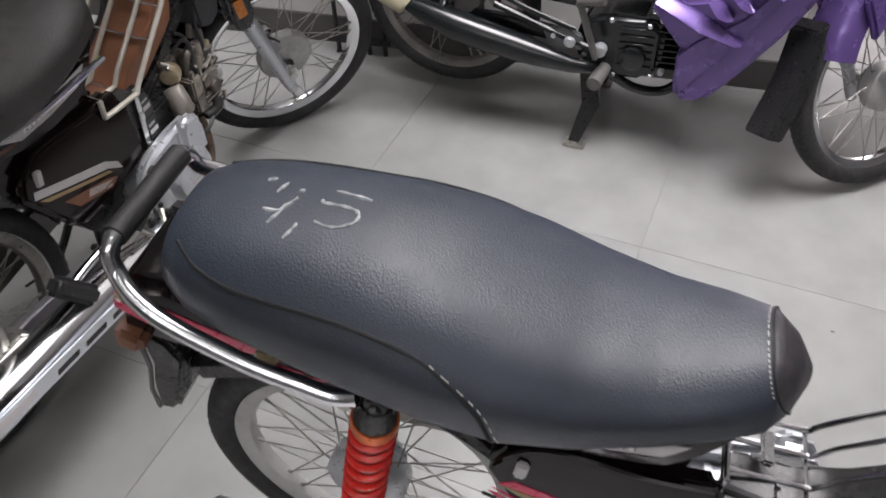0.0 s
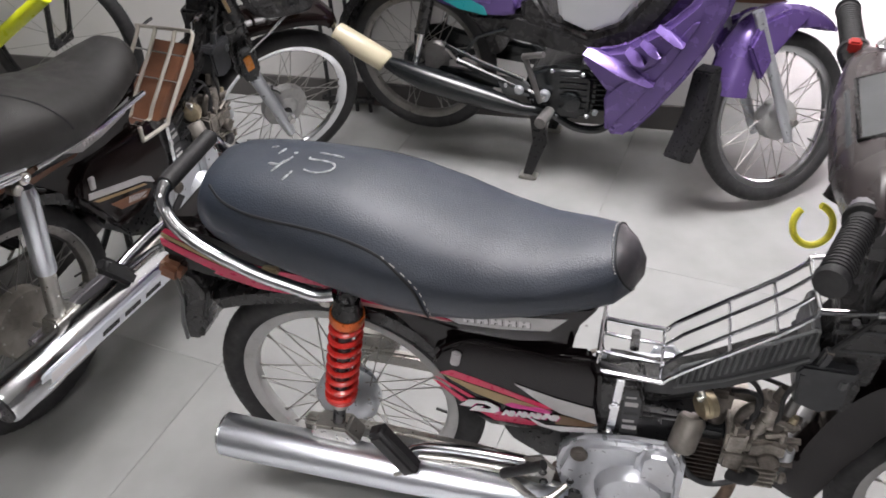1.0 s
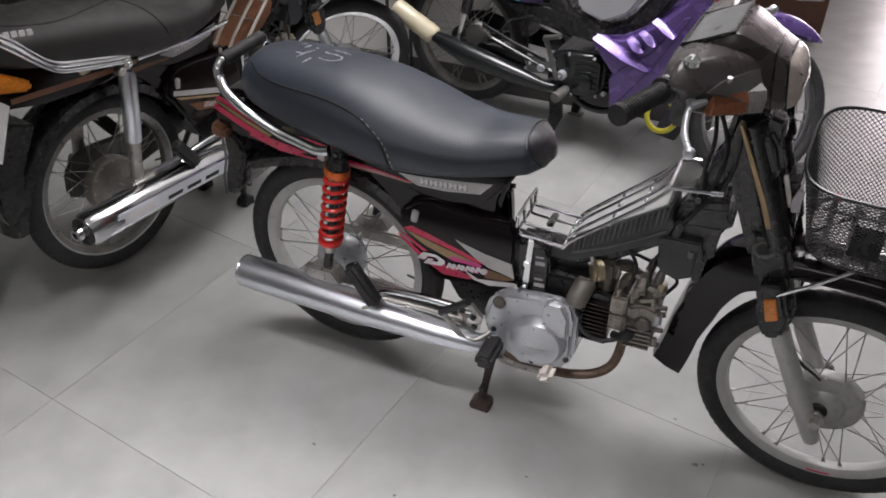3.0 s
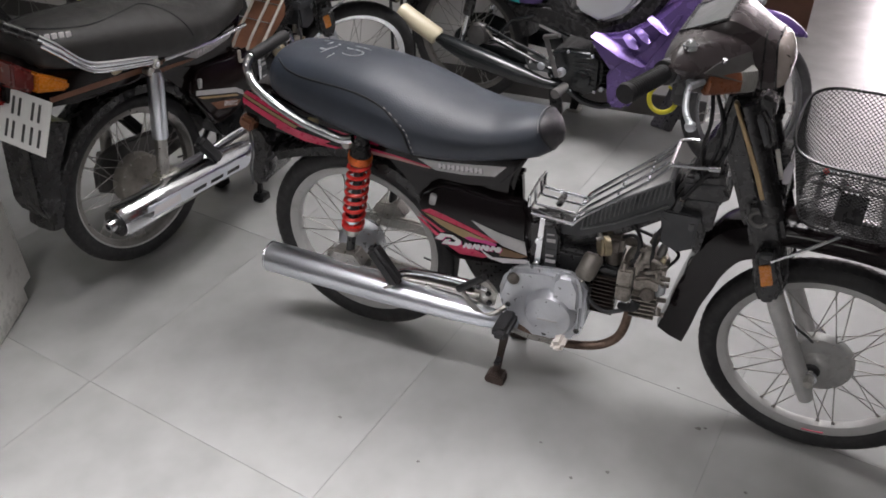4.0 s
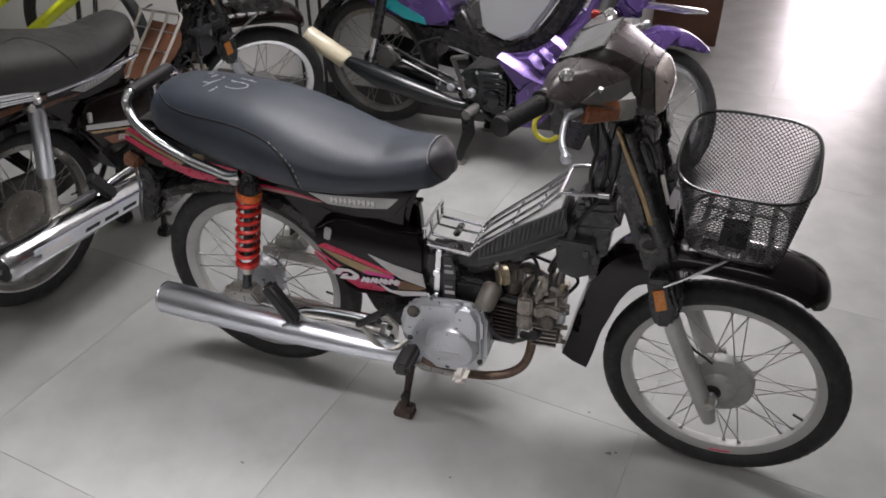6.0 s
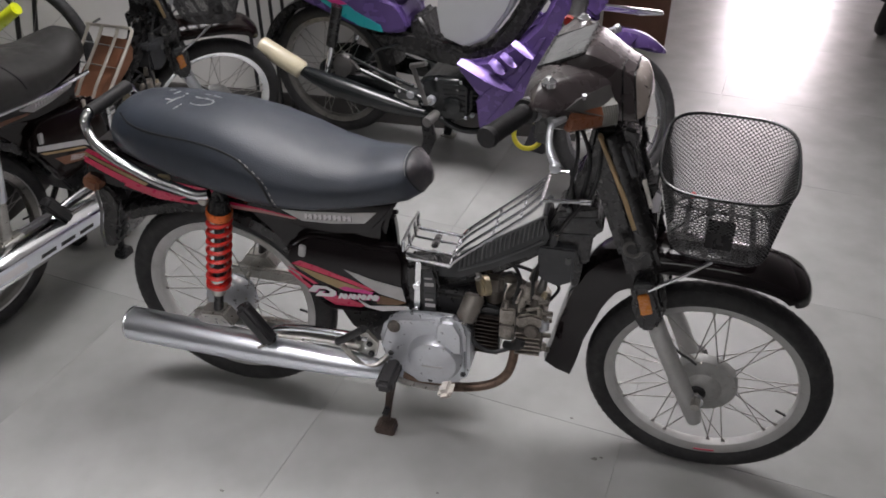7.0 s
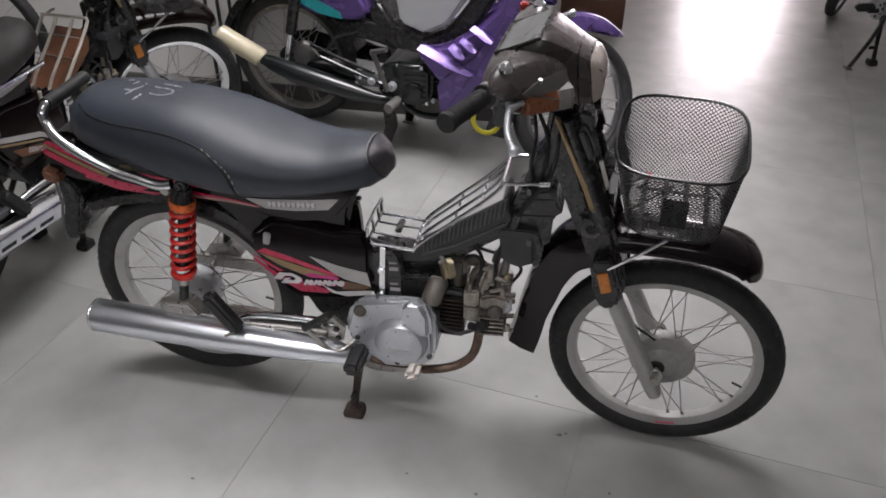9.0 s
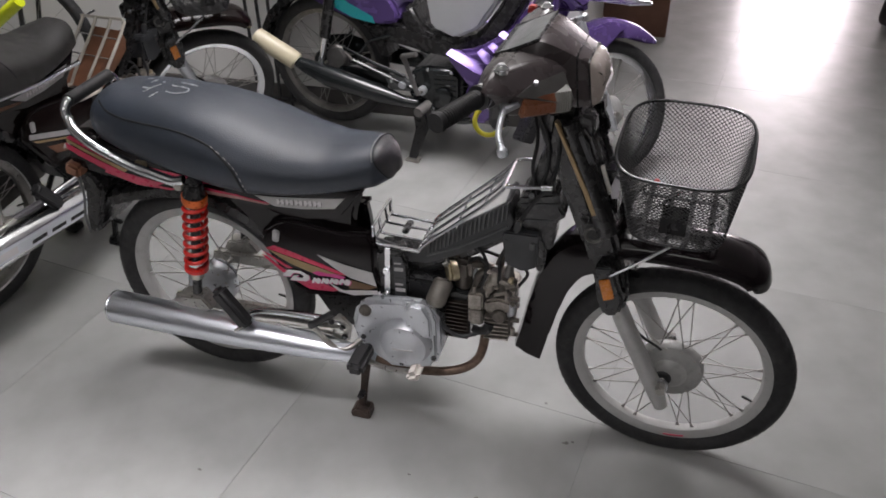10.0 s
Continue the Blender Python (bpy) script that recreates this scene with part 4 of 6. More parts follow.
    part("frame_arm", tube([(0.565, -0.030, 0.448), (0.62, -0.024, 0.470), (0.675, -0.020, 0.490)], 0.011, 10), BLACKMETAL, root)
    clut = part("intake_elbow", tube(smooth([(0.748, -0.036, 0.440), (0.745, -0.044, 0.470), (0.757, -0.046, 0.498), (0.785, -0.040, 0.505)], 6), 0.0095, 12), CAST, root, "oily intake elbow")
    for k, (x, y, z, r, h) in enumerate(((0.805, -0.044, 0.450, 0.014, 0.040), (0.785, -0.050, 0.478, 0.014, 0.036), (0.816, -0.040, 0.495, 0.011, 0.035), (0.828, -0.046, 0.462, 0.009, 0.03), (0.795, -0.036, 0.520, 0.010, 0.03), (0.775, -0.056, 0.455, 0.010, 0.03), (0.822, -0.05, 0.478, 0.008, 0.02))):
        part("fitting", tube([(x, y, z), (x + 0.002, y, z + 0.2 * h), (x + 0.006, y, z + h)], [r, r, 0.75 * r], 10), (CAST, CASTL, GREYALU, CAST, CAST, CASTL, BRASS)[k], clut)
    for x, y, z, dx, dz in ((0.762, -0.055, 0.462, 0.035, 0.006), (0.79, -0.058, 0.447, 0.03, 0.012), (0.770, -0.052, 0.508, 0.03, -0.008), (0.815, -0.055, 0.470, 0.022, 0.012), (0.800, -0.058, 0.488, 0.026, -0.006)):
        part("bolt", tube([(x, y, z), (x + dx, y, z + dz)], 0.0052, 6), CASTL, clut)

    # battery box with strap, frame tunnel
    bb = part("battery_box", prism([(0.502, 0.538), (0.504, 0.402), (0.584, 0.405), (0.584, 0.500), (0.572, 0.545)], -0.080, -0.012, 0.008, 3), BLACKP, root, "black battery box with a worn label")
    part("label", prism([(0.549, 0.528), (0.549, 0.415), (0.579, 0.416), (0.579, 0.502), (0.570, 0.530)], -0.0802, -0.0812, 0), GREYD, bb, "worn grey printed label")
    for k, (z, h, x1) in enumerate(((0.508, 0.004, 0.570), (0.488, 0.010, 0.574), (0.466, 0.005, 0.576), (0.446, 0.006, 0.572), (0.428, 0.010, 0.577))):
        part("label_bar", prism([(0.552, z), (0.552, z + h), (x1, z + h + 0.002), (x1, z + 0.002)], -0.0813, -0.0820, 0), (SILVERD, SILVERD, INK, SILVERD, WHITED)[k], bb)
    part("strap", prism([(0.5255, 0.415), (0.534, 0.556), (0.5465, 0.556), (0.5395, 0.415)], -0.088, -0.085, 0.001), CHROME, bb, "chrome strap with hook")
    part("strap_buckle", box((0.535, -0.090, 0.490), (0.017, 0.007, 0.018), 0.003), CHROME, bb)
    part("strap_hook", disc((0.531, 0.416), 0.011, -0.094, -0.083, 0.003, 16), CHROME, bb)
    tun = part("frame_tunnel", prism([(0.505, 0.512), (0.520, 0.485), (0.60, 0.462), (0.68, 0.490), (0.83, 0.600), (0.885, 0.70), (0.935, 0.86), (0.905, 0.90), (0.862, 0.76), (0.81, 0.64), (0.66, 0.53), (0.60, 0.505), (0.54, 0.512)], -0.036, 0.036, 0.010), BLACKP, root)
    shift = I if main else Matrix.Translation((0.448, 0, 0.545)) @ Matrix.Diagonal((0.88, 1, 0.88, 1)) @ Matrix.Translation((-0.498, 0, -0.545))
    pan = part("ribbed_panel", prism([(0.500, 0.551), (0.553, 0.532), (0.578, 0.503), (0.629, 0.508), (0.70, 0.544), (0.777, 0.591), (0.815, 0.618), (0.828, 0.657), (0.812, 0.698), (0.76, 0.660), (0.697, 0.614), (0.632, 0.572), (0.606, 0.540), (0.590, 0.534), (0.500, 0.556)], -0.058, -0.046 if main else 0.058, 0.004), GREYD if main else TAN, root,
               "dark grey ribbed plastic panel" if main else "tan brown plastic panel", shift)
    if main:
        for k in range(19):
            f = k / 18
            x, z = 0.628 + 0.182 * f, 0.548 + 0.124 * f
            part("rib", prism([(x, z - 0.012), (x + 0.0042, z - 0.010), (x + 0.0075, z + 0.034), (x + 0.003, z + 0.032)], -0.0635, -0.054, 0.001, 1), GREYP, pan)
        part("panel_edge", tube([(0.632, -0.060, 0.582), (0.697, -0.060, 0.624), (0.76, -0.060, 0.668), (0.812, -0.060, 0.706)], 0.0035, 7), GREYP, pan)
        part("panel_edge", tube([(0.626, -0.060, 0.532), (0.70, -0.060, 0.567), (0.777, -0.060, 0.617), (0.815, -0.060, 0.645)], 0.003, 7), GREYP, pan)
        part("panel_end", prism([(0.800, 0.640), (0.806, 0.702), (0.818, 0.706), (0.826, 0.650)], -0.054, 0.040, 0.004), GREYD, pan)
    # chrome rack over the tunnel
    rw = 0.064 if main else 0.088
    edge = smooth([(0.498, -rw, 0.592), (0.497, -rw, 0.556), (0.506, -rw, 0.547), (0.608, -rw, 0.542)], 5) + smooth([(0.608, -rw, 0.542), (0.632, -rw, 0.572), (0.76, -rw, 0.690), (0.803, -rw, 0.738)], 5)[1:]
    rack = part("luggage_rack", tube(edge + [Vector((0.806, -rw + 0.006, 0.747)), Vector((0.804, rw + 0.010, 0.735))] + [Vector((p.x, -p.y, p.z)) for p in edge[::-1]], 0.0042 if main else 0.0060, 8), CHROME if main else PALE, root,
                "chrome wire luggage rack" if main else "pale steel bar luggage rack", shift)
    for f in (-0.36, 0.36):
        y = rw * f
        part("rack_bar", tube(smooth([(0.499, y, 0.594), (0.502, y, 0.560), (0.512, y, 0.550), (0.608, y, 0.545)], 5) + smooth([(0.632, y, 0.575), (0.76, y, 0.692), (0.804, y, 0.742)], 5), 0.0034 if main else 0.0058, 7), CHROME if main else PALE, rack)
    for x, z in ((0.500, 0.560), (0.604, 0.540), (0.70, 0.630), (0.76, 0.686)):
        part("rack_cross_bar", tube([(x, -rw, z - 0.002), (x, rw, z - 0.002)], 0.0030, 7), CHROME, rack)
    part("rack_end_bar", tube([(0.498, -rw, 0.592), (0.497, 0.0, 0.596), (0.498, rw, 0.592)], 0.0036, 7), CHROME, rack)
    part("rack_arm", tube([(0.806, -rw, 0.747), (0.85, -0.058, 0.748), (0.890, -0.051, 0.749)], 0.0045, 8), CHROME, rack)
    part("rack_knob", tube([(0.882, -0.052, 0.749), (0.905, -0.048, 0.750)], 0.0085, 12), CHROME, rack)
    part("rack_arm", tube([(0.804, 0.078, 0.735), (0.826, 0.076, 0.742), (0.845, 0.072, 0.745)], 0.0045, 8), CHROME, rack)
    part("rack_pad", box((0.555, 0.020, 0.548), (0.016, 0.05, 0.012), 0.003), BLACKP, rack)
    # air box and cable bundle ahead of the engine
    air = part("air_box", prism([(0.803, 0.612), (0.812, 0.540), (0.852, 0.525), (0.886, 0.543), (0.884, 0.616)], -0.060, 0.050, 0.005), AIRP, root, "dark plastic air box with a lid")
    part("air_lid", prism([(0.797, 0.614), (0.808, 0.632), (0.888, 0.634), (0.890, 0.612), (0.845, 0.600)], -0.064, 0.052, 0.004), AIRP, air)
    part("lid_clip", box((0.872, -0.064, 0.604), (0.012, 0.008, 0.022), 0.003), GREYP, air)
    upper = part("air_duct", prism([(0.836, 0.716), (0.846, 0.632), (0.884, 0.622), (0.893, 0.584), (0.915, 0.588), (0.919, 0.662), (0.940, 0.680), (0.926, 0.698), (0.920, 0.734)], -0.046, 0.046, 0.005), BLACKP, root, "black plastic intake duct")
    part("duct_band", prism([(0.840, 0.694), (0.839, 0.701), (0.922, 0.712), (0.923, 0.705)], -0.048, -0.045, 0.001), GREYD, upper)
    part("duct_band", prism([(0.844, 0.656), (0.843, 0.662), (0.918, 0.668), (0.918, 0.662)], -0.048, -0.045, 0.001), GREYD, upper)
    part("duct_tail", prism([(0.868, 0.612), (0.872, 0.560), (0.886, 0.520), (0.898, 0.530), (0.904, 0.590), (0.894, 0.622)], -0.052, 0.040, 0.006), BLACKP, upper)
    part("duct_screw", disc((0.862, 0.722), 0.006, -0.050, -0.044, 0.001, 8), GREYP, upper)
    plug = part("wiring_plug", box((0.836, -0.052, 0.640), (0.016, 0.018, 0.050), 0.004, Matrix.Rotation(radians(12), 4, "Y")), GREYD, root, "grey wiring plug")
    part("plug_collar", box((0.840, -0.052, 0.655), (0.012, 0.014, 0.016), 0.002, Matrix.Rotation(radians(12), 4, "Y")), CASTL, plug)
    part("leg_bracket", prism([(0.858, 0.735), (0.870, 0.80), (0.890, 0.83), (0.912, 0.76), (0.905, 0.70)], -0.040, 0.040, 0.006), BLACKP, root)
    for k, line in enumerate(([(0.86, -0.04, 0.93), (0.892, -0.045, 0.85), (0.886, -0.040, 0.76), (0.85, -0.03, 0.66)], [(0.90, -0.03, 0.94), (0.915, -0.055, 0.86), (0.905, -0.050, 0.77), (0.862, -0.055, 0.70), (0.812, -0.045, 0.60)],
                              [(0.88, 0.03, 0.93), (0.90, 0.05, 0.82), (0.87, 0.04, 0.70)], [(0.85, -0.02, 0.95), (0.868, -0.045, 0.86), (0.862, -0.050, 0.79), (0.875, -0.04, 0.72)])):
        part("cable", tube(smooth(line, 6), 0.0042, 7), BLACKRUB, root)

    # pegs, pedal, stands, kick starter
    part("peg_bar", tube([(0.485, -0.17, 0.268), (0.485, 0.17, 0.268)], 0.0115, 10), BLACKMETAL, root)
    for side in (-1, 1):
        pegm = part("foot_peg", box((0.490, side * 0.186, 0.286), (0.042, 0.092, 0.036), 0.010, seg=3), BLACKRUB, root, "black rubber foot peg")
        hang = part("passenger_peg_bracket", tube(smooth([(0.42, side * 0.122, 0.335), (0.30, side * 0.126, 0.338), (0.20, side * 0.130, 0.330), (0.165, side * 0.140, 0.315)], 5), 0.0095, 10), CHROME, root, "bright passenger peg bracket")
        part("bracket_tube", tube(smooth([(0.40, side * 0.128, 0.306), (0.28, side * 0.130, 0.306), (0.19, side * 0.138, 0.305)], 5), 0.0095, 10), STEEL, hang)
        part("passenger_peg", box((0.160, side * 0.182, 0.374), (0.040, 0.036, 0.122), 0.010, Matrix.Rotation(radians(-34), 4, "Y"), seg=3), BLACKRUB, hang, "folded black rubber passenger peg")
        part("peg_loop", tube(smooth([(0.155, side * 0.185, 0.300), (0.185, side * 0.18, 0.330), (0.150, side * 0.172, 0.385), (0.118, side * 0.170, 0.408)], 6), 0.004, 7), STEEL, hang)
        part("bracket_plate", prism([(0.385, 0.292), (0.385, 0.345), (0.420, 0.362), (0.448, 0.330), (0.440, 0.285), (0.41, 0.272)], side * 0.118, side * 0.128, 0.003), STEEL, hang)
        for bx, bz in ((0.398, 0.338), (0.425, 0.325), (0.428, 0.296)):
            part("bolt", disc((bx, bz), 0.008, side * 0.127, side * 0.136, 0.002, 6), BLACKMETAL, hang)
    part("brake_arm", tube(smooth([(0.49, -0.150, 0.250), (0.54, -0.165, 0.252), (0.60, -0.180, 0.268), (0.632, -0.195, 0.288)], 6), 0.0065, 8), STEEL, root)
    part("brake_pad", box((0.636, -0.208, 0.298), (0.038, 0.050, 0.026), 0.011, Matrix.Rotation(radians(-25), 4, "Y")), RUBWHITE if main else BLACKRUB, root, "worn pale brake pedal rubber" if main else "")
    kick = part("kick_arm", tube(smooth([(0.470, -0.125, 0.292), (0.440, -0.150, 0.275), (0.405, -0.158, 0.285), (0.375, -0.162, 0.325), (0.362, -0.166, 0.348)], 6), 0.007, 9), STEEL, root)
    part("kick_rubber", tube([(0.358, -0.166, 0.346), (0.432, -0.180, 0.414)], 0.0095, 10), BLACKRUB, kick)
    stand = part("centre_stand", tube([(0.475, -0.10, 0.262), (0.475, 0.10, 0.262)], 0.010, 10), BLACKMETAL, root, "black centre stand with rusty feet")
    for side in (-1, 1):
        part("stand_leg", prism([(0.462, 0.265), (0.490, 0.262), (0.472, 0.16), (0.462, 0.10), (0.451, 0.018), (0.429, 0.018), (0.444, 0.10), (0.450, 0.16)], side * 0.088, side * 0.104, 0.004), RUSTY if main else BLACKMETAL, stand)
        part("stand_foot", prism([(0.418, 0.0), (0.414, 0.016), (0.430, 0.034), (0.468, 0.030), (0.470, 0.0)], side * 0.08, side * 0.122, 0.004), RUSTY if main else BLACKMETAL, stand)
        part("stand_spur", box((0.452, side * 0.118, 0.09), (0.016, 0.03, 0.016), 0.004, Matrix.Rotation(radians(20), 4, "Y")), BLACKMETAL, stand)
    if not main:
        ss = part("side_stand", tube(smooth([(0.43, 0.10, 0.26), (0.41, 0.16, 0.14), (0.395, 0.235, 0.012)], 5), 0.010, 9), BLACKMETAL, root, "lowered side stand")
        part("stand_pad", box((0.392, 0.243, 0.006), (0.05, 0.035, 0.012), 0.003), BLACKMETAL, ss)

    # steering: fork, mudguard, head, bars, basket
    shroud = part("fork_shroud", prism([(0.895, 0.925), (0.950, 0.930), (0.985, 0.840), (1.048, 0.655), (1.095, 0.530), (1.088, 0.478), (1.055, 0.464), (1.028, 0.480), (1.016, 0.550), (0.972, 0.638), (0.930, 0.742), (0.886, 0.858)], -0.056, 0.056, 0.014, 3), BLACKP, root, "black fork shroud with a gold stripe", S)
    for side in (-1, 1):
        part("fork_tube_cover", tube([(0.935, side * 0.062, 0.915), (1.028, side * 0.064, 0.690), (1.036, side * 0.064, 0.670)], [0.022, 0.025, 0.022], 16), BLACKP, shroud)
        part("gold_stripe", prism([(0.911, 0.922), (0.918, 0.920), (0.957, 0.845), (0.988, 0.782), (1.011, 0.724), (1.002, 0.720), (0.978, 0.778), (0.948, 0.842)], side * 0.070, side * 0.0885, 0.001, 1), GOLD, shroud)
        hold = part("cable_holder", prism([(0.946, 0.900), (0.966, 0.914), (0.988, 0.882), (1.002, 0.842), (0.983, 0.818)], side * 0.052, side * 0.078, 0.007, 3), BLACKP, shroud)
        part("holder_face", prism([(0.958, 0.893), (0.968, 0.900), (0.992, 0.848), (0.984, 0.836)], side * 0.078, side * 0.081, 0.002), GREYD, hold)
        part("lower_cover", prism([(0.975, 0.700), (1.040, 0.712), (1.072, 0.620), (1.100, 0.530), (1.090, 0.478), (1.055, 0.464), (1.030, 0.480), (1.018, 0.550), (0.986, 0.640)], side * 0.045, side * 0.076, 0.012, 3), BLACKP, shroud)
        # Disc stands for a hole; the grey ring paints the highlight on its edge.
        part("cover_hole", disc((1.008, 0.667), 0.014, side * 0.070, side * 0.0775, 0.002, 18), BLACKRUB, shroud)
        part("hole_ring", tube([(1.008 + 0.017 * math.cos(t), side * 0.0765, 0.667 + 0.017 * math.sin(t)) for t in (2 * math.pi * k / 24 for k in range(24))], 0.0042, 8, ring=True), GREYALU, shroud)
        mount = part("reflector_mount", prism([(1.020, 0.600), (1.046, 0.612), (1.068, 0.590), (1.092, 0.530), (1.085, 0.482), (1.055, 0.470), (1.036, 0.500)], side * 0.070, side * 0.104, 0.008, 3), BLACKP, shroud)
        part("mount_lip", prism([(1.022, 0.590), (1.030, 0.606), (1.056, 0.612), (1.062, 0.594)], side * 0.098, side * 0.108, 0.003), GREYD, mount)
        part("reflector", prism([(1.0335, 0.572), (1.056, 0.582), (1.0715, 0.532), (1.049, 0.520)], side * 0.103, side * 0.1085, 0.002), AMBER, mount, "amber reflector")
        leg = part("fork_leg", tube([(1.078, side * 0.074, 0.49), (1.092, side * 0.074, 0.455), (1.195, side * 0.074, 0.245), (1.208, side * 0.074, 0.212)], [0.019, 0.0205, 0.0205, 0.016], 16), RIM if main else ALU, root, "grey painted fork leg", S)
        part("axle_nut", tube([(1.2, side * 0.080, 0.283), (1.2, side * 0.104, 0.283)], [0.013, 0.011], 6), STEEL, leg)
        part("axle_washer", tube([(1.2, side * 0.076, 0.283), (1.2, side * 0.084, 0.283)], 0.017, 18), CHROME, leg)
        part("bearing", disc((1.2, 0.283), 0.020, side * 0.050, side * 0.060, 0.003, 18), BLACKRUB, leg)
        part("head_bracket", prism([(0.945, 0.900), (0.955, 0.938), (0.985, 0.930), (0.990, 0.895), (0.975, 0.880)], side * 0.020, side * 0.064, 0.006), BLACKP, shroud)
    part("basket_strut", prism([(1.004, 0.822), (1.012, 0.826), (1.034, 0.762), (1.026, 0.757)], -0.056, -0.050, 0.001), STEEL, root, "dull steel basket strut", S)
    part("strut_plate", prism([(1.028, 0.770), (1.036, 0.800), (1.048, 0.795), (1.046, 0.752), (1.034, 0.748)], -0.054, -0.046, 0.001), DULLSILVER, root, "", S)
    part("front_axle", tube([(1.2, -0.095, 0.283), (1.2, 0.095, 0.283)], 0.006, 10), STEEL, root, "", S)
    part("brake_cable", tube(smooth([(1.070, -0.062, 0.500), (1.097, -0.066, 0.455), (1.116, -0.064, 0.428), (1.145, -0.060, 0.398), (1.167, -0.050, 0.377), (1.185, -0.036, 0.352)], 6), 0.0030, 7), BLACKRUB, root, "", S)
    ridge = smooth([(0.832, 0, 0.262), (0.847, 0, 0.330), (0.866, 0, 0.430), (0.892, 0, 0.525), (0.945, 0, 0.605), (1.04, 0, 0.645), (1.16, 0, 0.656), (1.25, 0, 0.655), (1.325, 0, 0.640), (1.366, 0, 0.612), (1.378, 0, 0.580)], 5)
    mprof = [(-0.066, -0.058), (-0.064, -0.030), (-0.050, -0.006), (-0.024, 0.0), (0, 0.002), (0.024, 0.0), (0.050, -0.006), (0.064, -0.030), (0.066, -0.058), (0.060, -0.058), (0.044, -0.011), (0, -0.004), (-0.044, -0.011), (-0.060, -0.058)]
    loops = []
    for i, p in enumerate(ridge):
        d = (ridge[min(i + 1, len(ridge) - 1)] - ridge[max(i - 1, 0)]).normalized()
        up = Vector((-d.z, 0, d.x))
        w = 0.75 + 0.25 * min(1, i / 12) - 0.28 * max(0, (i - 44) / 6)
        deep = 0.70 if i > 24 else 1.35 + 0.35 * max(0.0, 1 - i / 8)
        loops.append([p + Vector((0, y * w, 0)) + up * (q if q > -0.02 else q * w * deep) for y, q in mprof])
    part("front_mudguard", loft(loops), PAINT if main else BROWN, root, "dark front mudguard with a pointed nose", S, sharp=50)
    # headlamp cowl
    wing_rows = [(0.770, 0.085, 0.125, 0.100, 0.975, 0.998, 1.012), (0.784, 0.148, 0.196, 0.150, 0.966, 1.016, 1.038), (0.806, 0.165, 0.220, 0.160, 0.960, 1.030, 1.051), (0.835, 0.158, 0.210, 0.155, 0.956, 1.022, 1.056),
                 (0.862, 0.132, 0.187, 0.145, 0.952, 1.014, 1.055), (0.886, 0.102, 0.158, 0.130, 0.950, 1.012, 1.050), (0.905, 0.084, 0.128, 0.110, 0.950, 1.008, 1.041), (0.925, 0.070, 0.092, 0.090, 0.952, 1.000, 1.026)]
    head_rows = [(0.768, 0.074, 0.080, 0.074, 0.968, 0.992, 1.012), (0.788, 0.079, 0.087, 0.079, 0.960, 1.012, 1.041), (0.830, 0.079, 0.089, 0.082, 0.952, 1.034, 1.061), (0.868, 0.078, 0.088, 0.083, 0.949, 1.048, 1.080),
                 (0.882, 0.075, 0.086, 0.083, 0.948, 1.044, 1.078), (0.910, 0.065, 0.076, 0.080, 0.948, 1.026, 1.065), (0.940, 0.056, 0.067, 0.077, 0.951, 1.008, 1.049), (0.962, 0.053, 0.063, 0.075, 0.955, 1.002, 1.038)]

    def cowl_loop(x, grow=0.0, rows=head_rows, e=0.012):
        tw, sw, bw, z0, zc, z1 = interp(rows, x)
        poly = [Vector((x, y, z)) for y, z in ((tw + grow, z1 + grow), (sw + grow, zc), (bw + grow, z0 - grow), (-bw - grow, z0 - grow), (-sw - grow, zc), (-tw - grow, z1 + grow))]
        out = []
        for k, p in enumerate(poly):
            a, b = poly[k - 1], poly[(k + 1) % 6]
            pa, pb = p + (a - p).normalized() * e, p + (b - p).normalized() * e
            out += [pa, (pa + pb) / 4 + p / 2, pb]
        for p in out:
            p.x += max(0.0, min(1.0, (x - 0.90) / 0.06)) * (1.038 - p.z) * 0.20 if rows is head_rows else 0.0
        return out

    cowl = part("headlamp_cowl", loft([cowl_loop(0.768 + 0.192 * k / 28) for k in range(29)]), COWL if main else BROWN, root, "dark brown headlamp cowl", S, sharp=34)
    part("cowl_wing", loft([cowl_loop(0.770 + 0.154 * k / 24, 0, wing_rows, 0.012) for k in range(25)]), COWL if main else BROWN, cowl, "", None, 34)
    part("cowl_seam", tube(cowl_loop(0.941, 0.0006), 0.0018, 5, ring=True), BLACKP, cowl)
    part("headlamp_lens", loft([[p + Vector((d, 0, 0)) for p in cowl_loop(0.960, grow)] for d, grow in ((0.0005, -0.002), (0.008, -0.003), (0.016, -0.008), (0.022, -0.018), (0.025, -0.034))]), HEADL, cowl, "cloudy yellowed headlamp lens", sharp=60)
    part("lens_bezel", tube([p + Vector((0.002, 0, 0)) for p in cowl_loop(0.960, -0.0005)], 0.0018, 8, ring=True), BLACKP, cowl)
    part("meter_window", loft([[(x, y, z) for y, z in ((-w, h), (w, h), (w, h - 0.02), (-w, h - 0.02))] for x, w, h in ((0.775, 0.070, 1.023), (0.789, 0.075, 1.0445), (0.830, 0.075, 1.0635), (0.866, 0.074, 1.0815))]), METER, cowl, "dusty clear meter window")
    part("meter_frame", tube([(0.786, -0.077, 1.041), (0.830, -0.078, 1.060), (0.868, -0.077, 1.079), (0.868, 0.077, 1.079), (0.830, 0.078, 1.060), (0.786, 0.077, 1.041)], 0.0036, 6, ring=True), BLACKP, cowl)
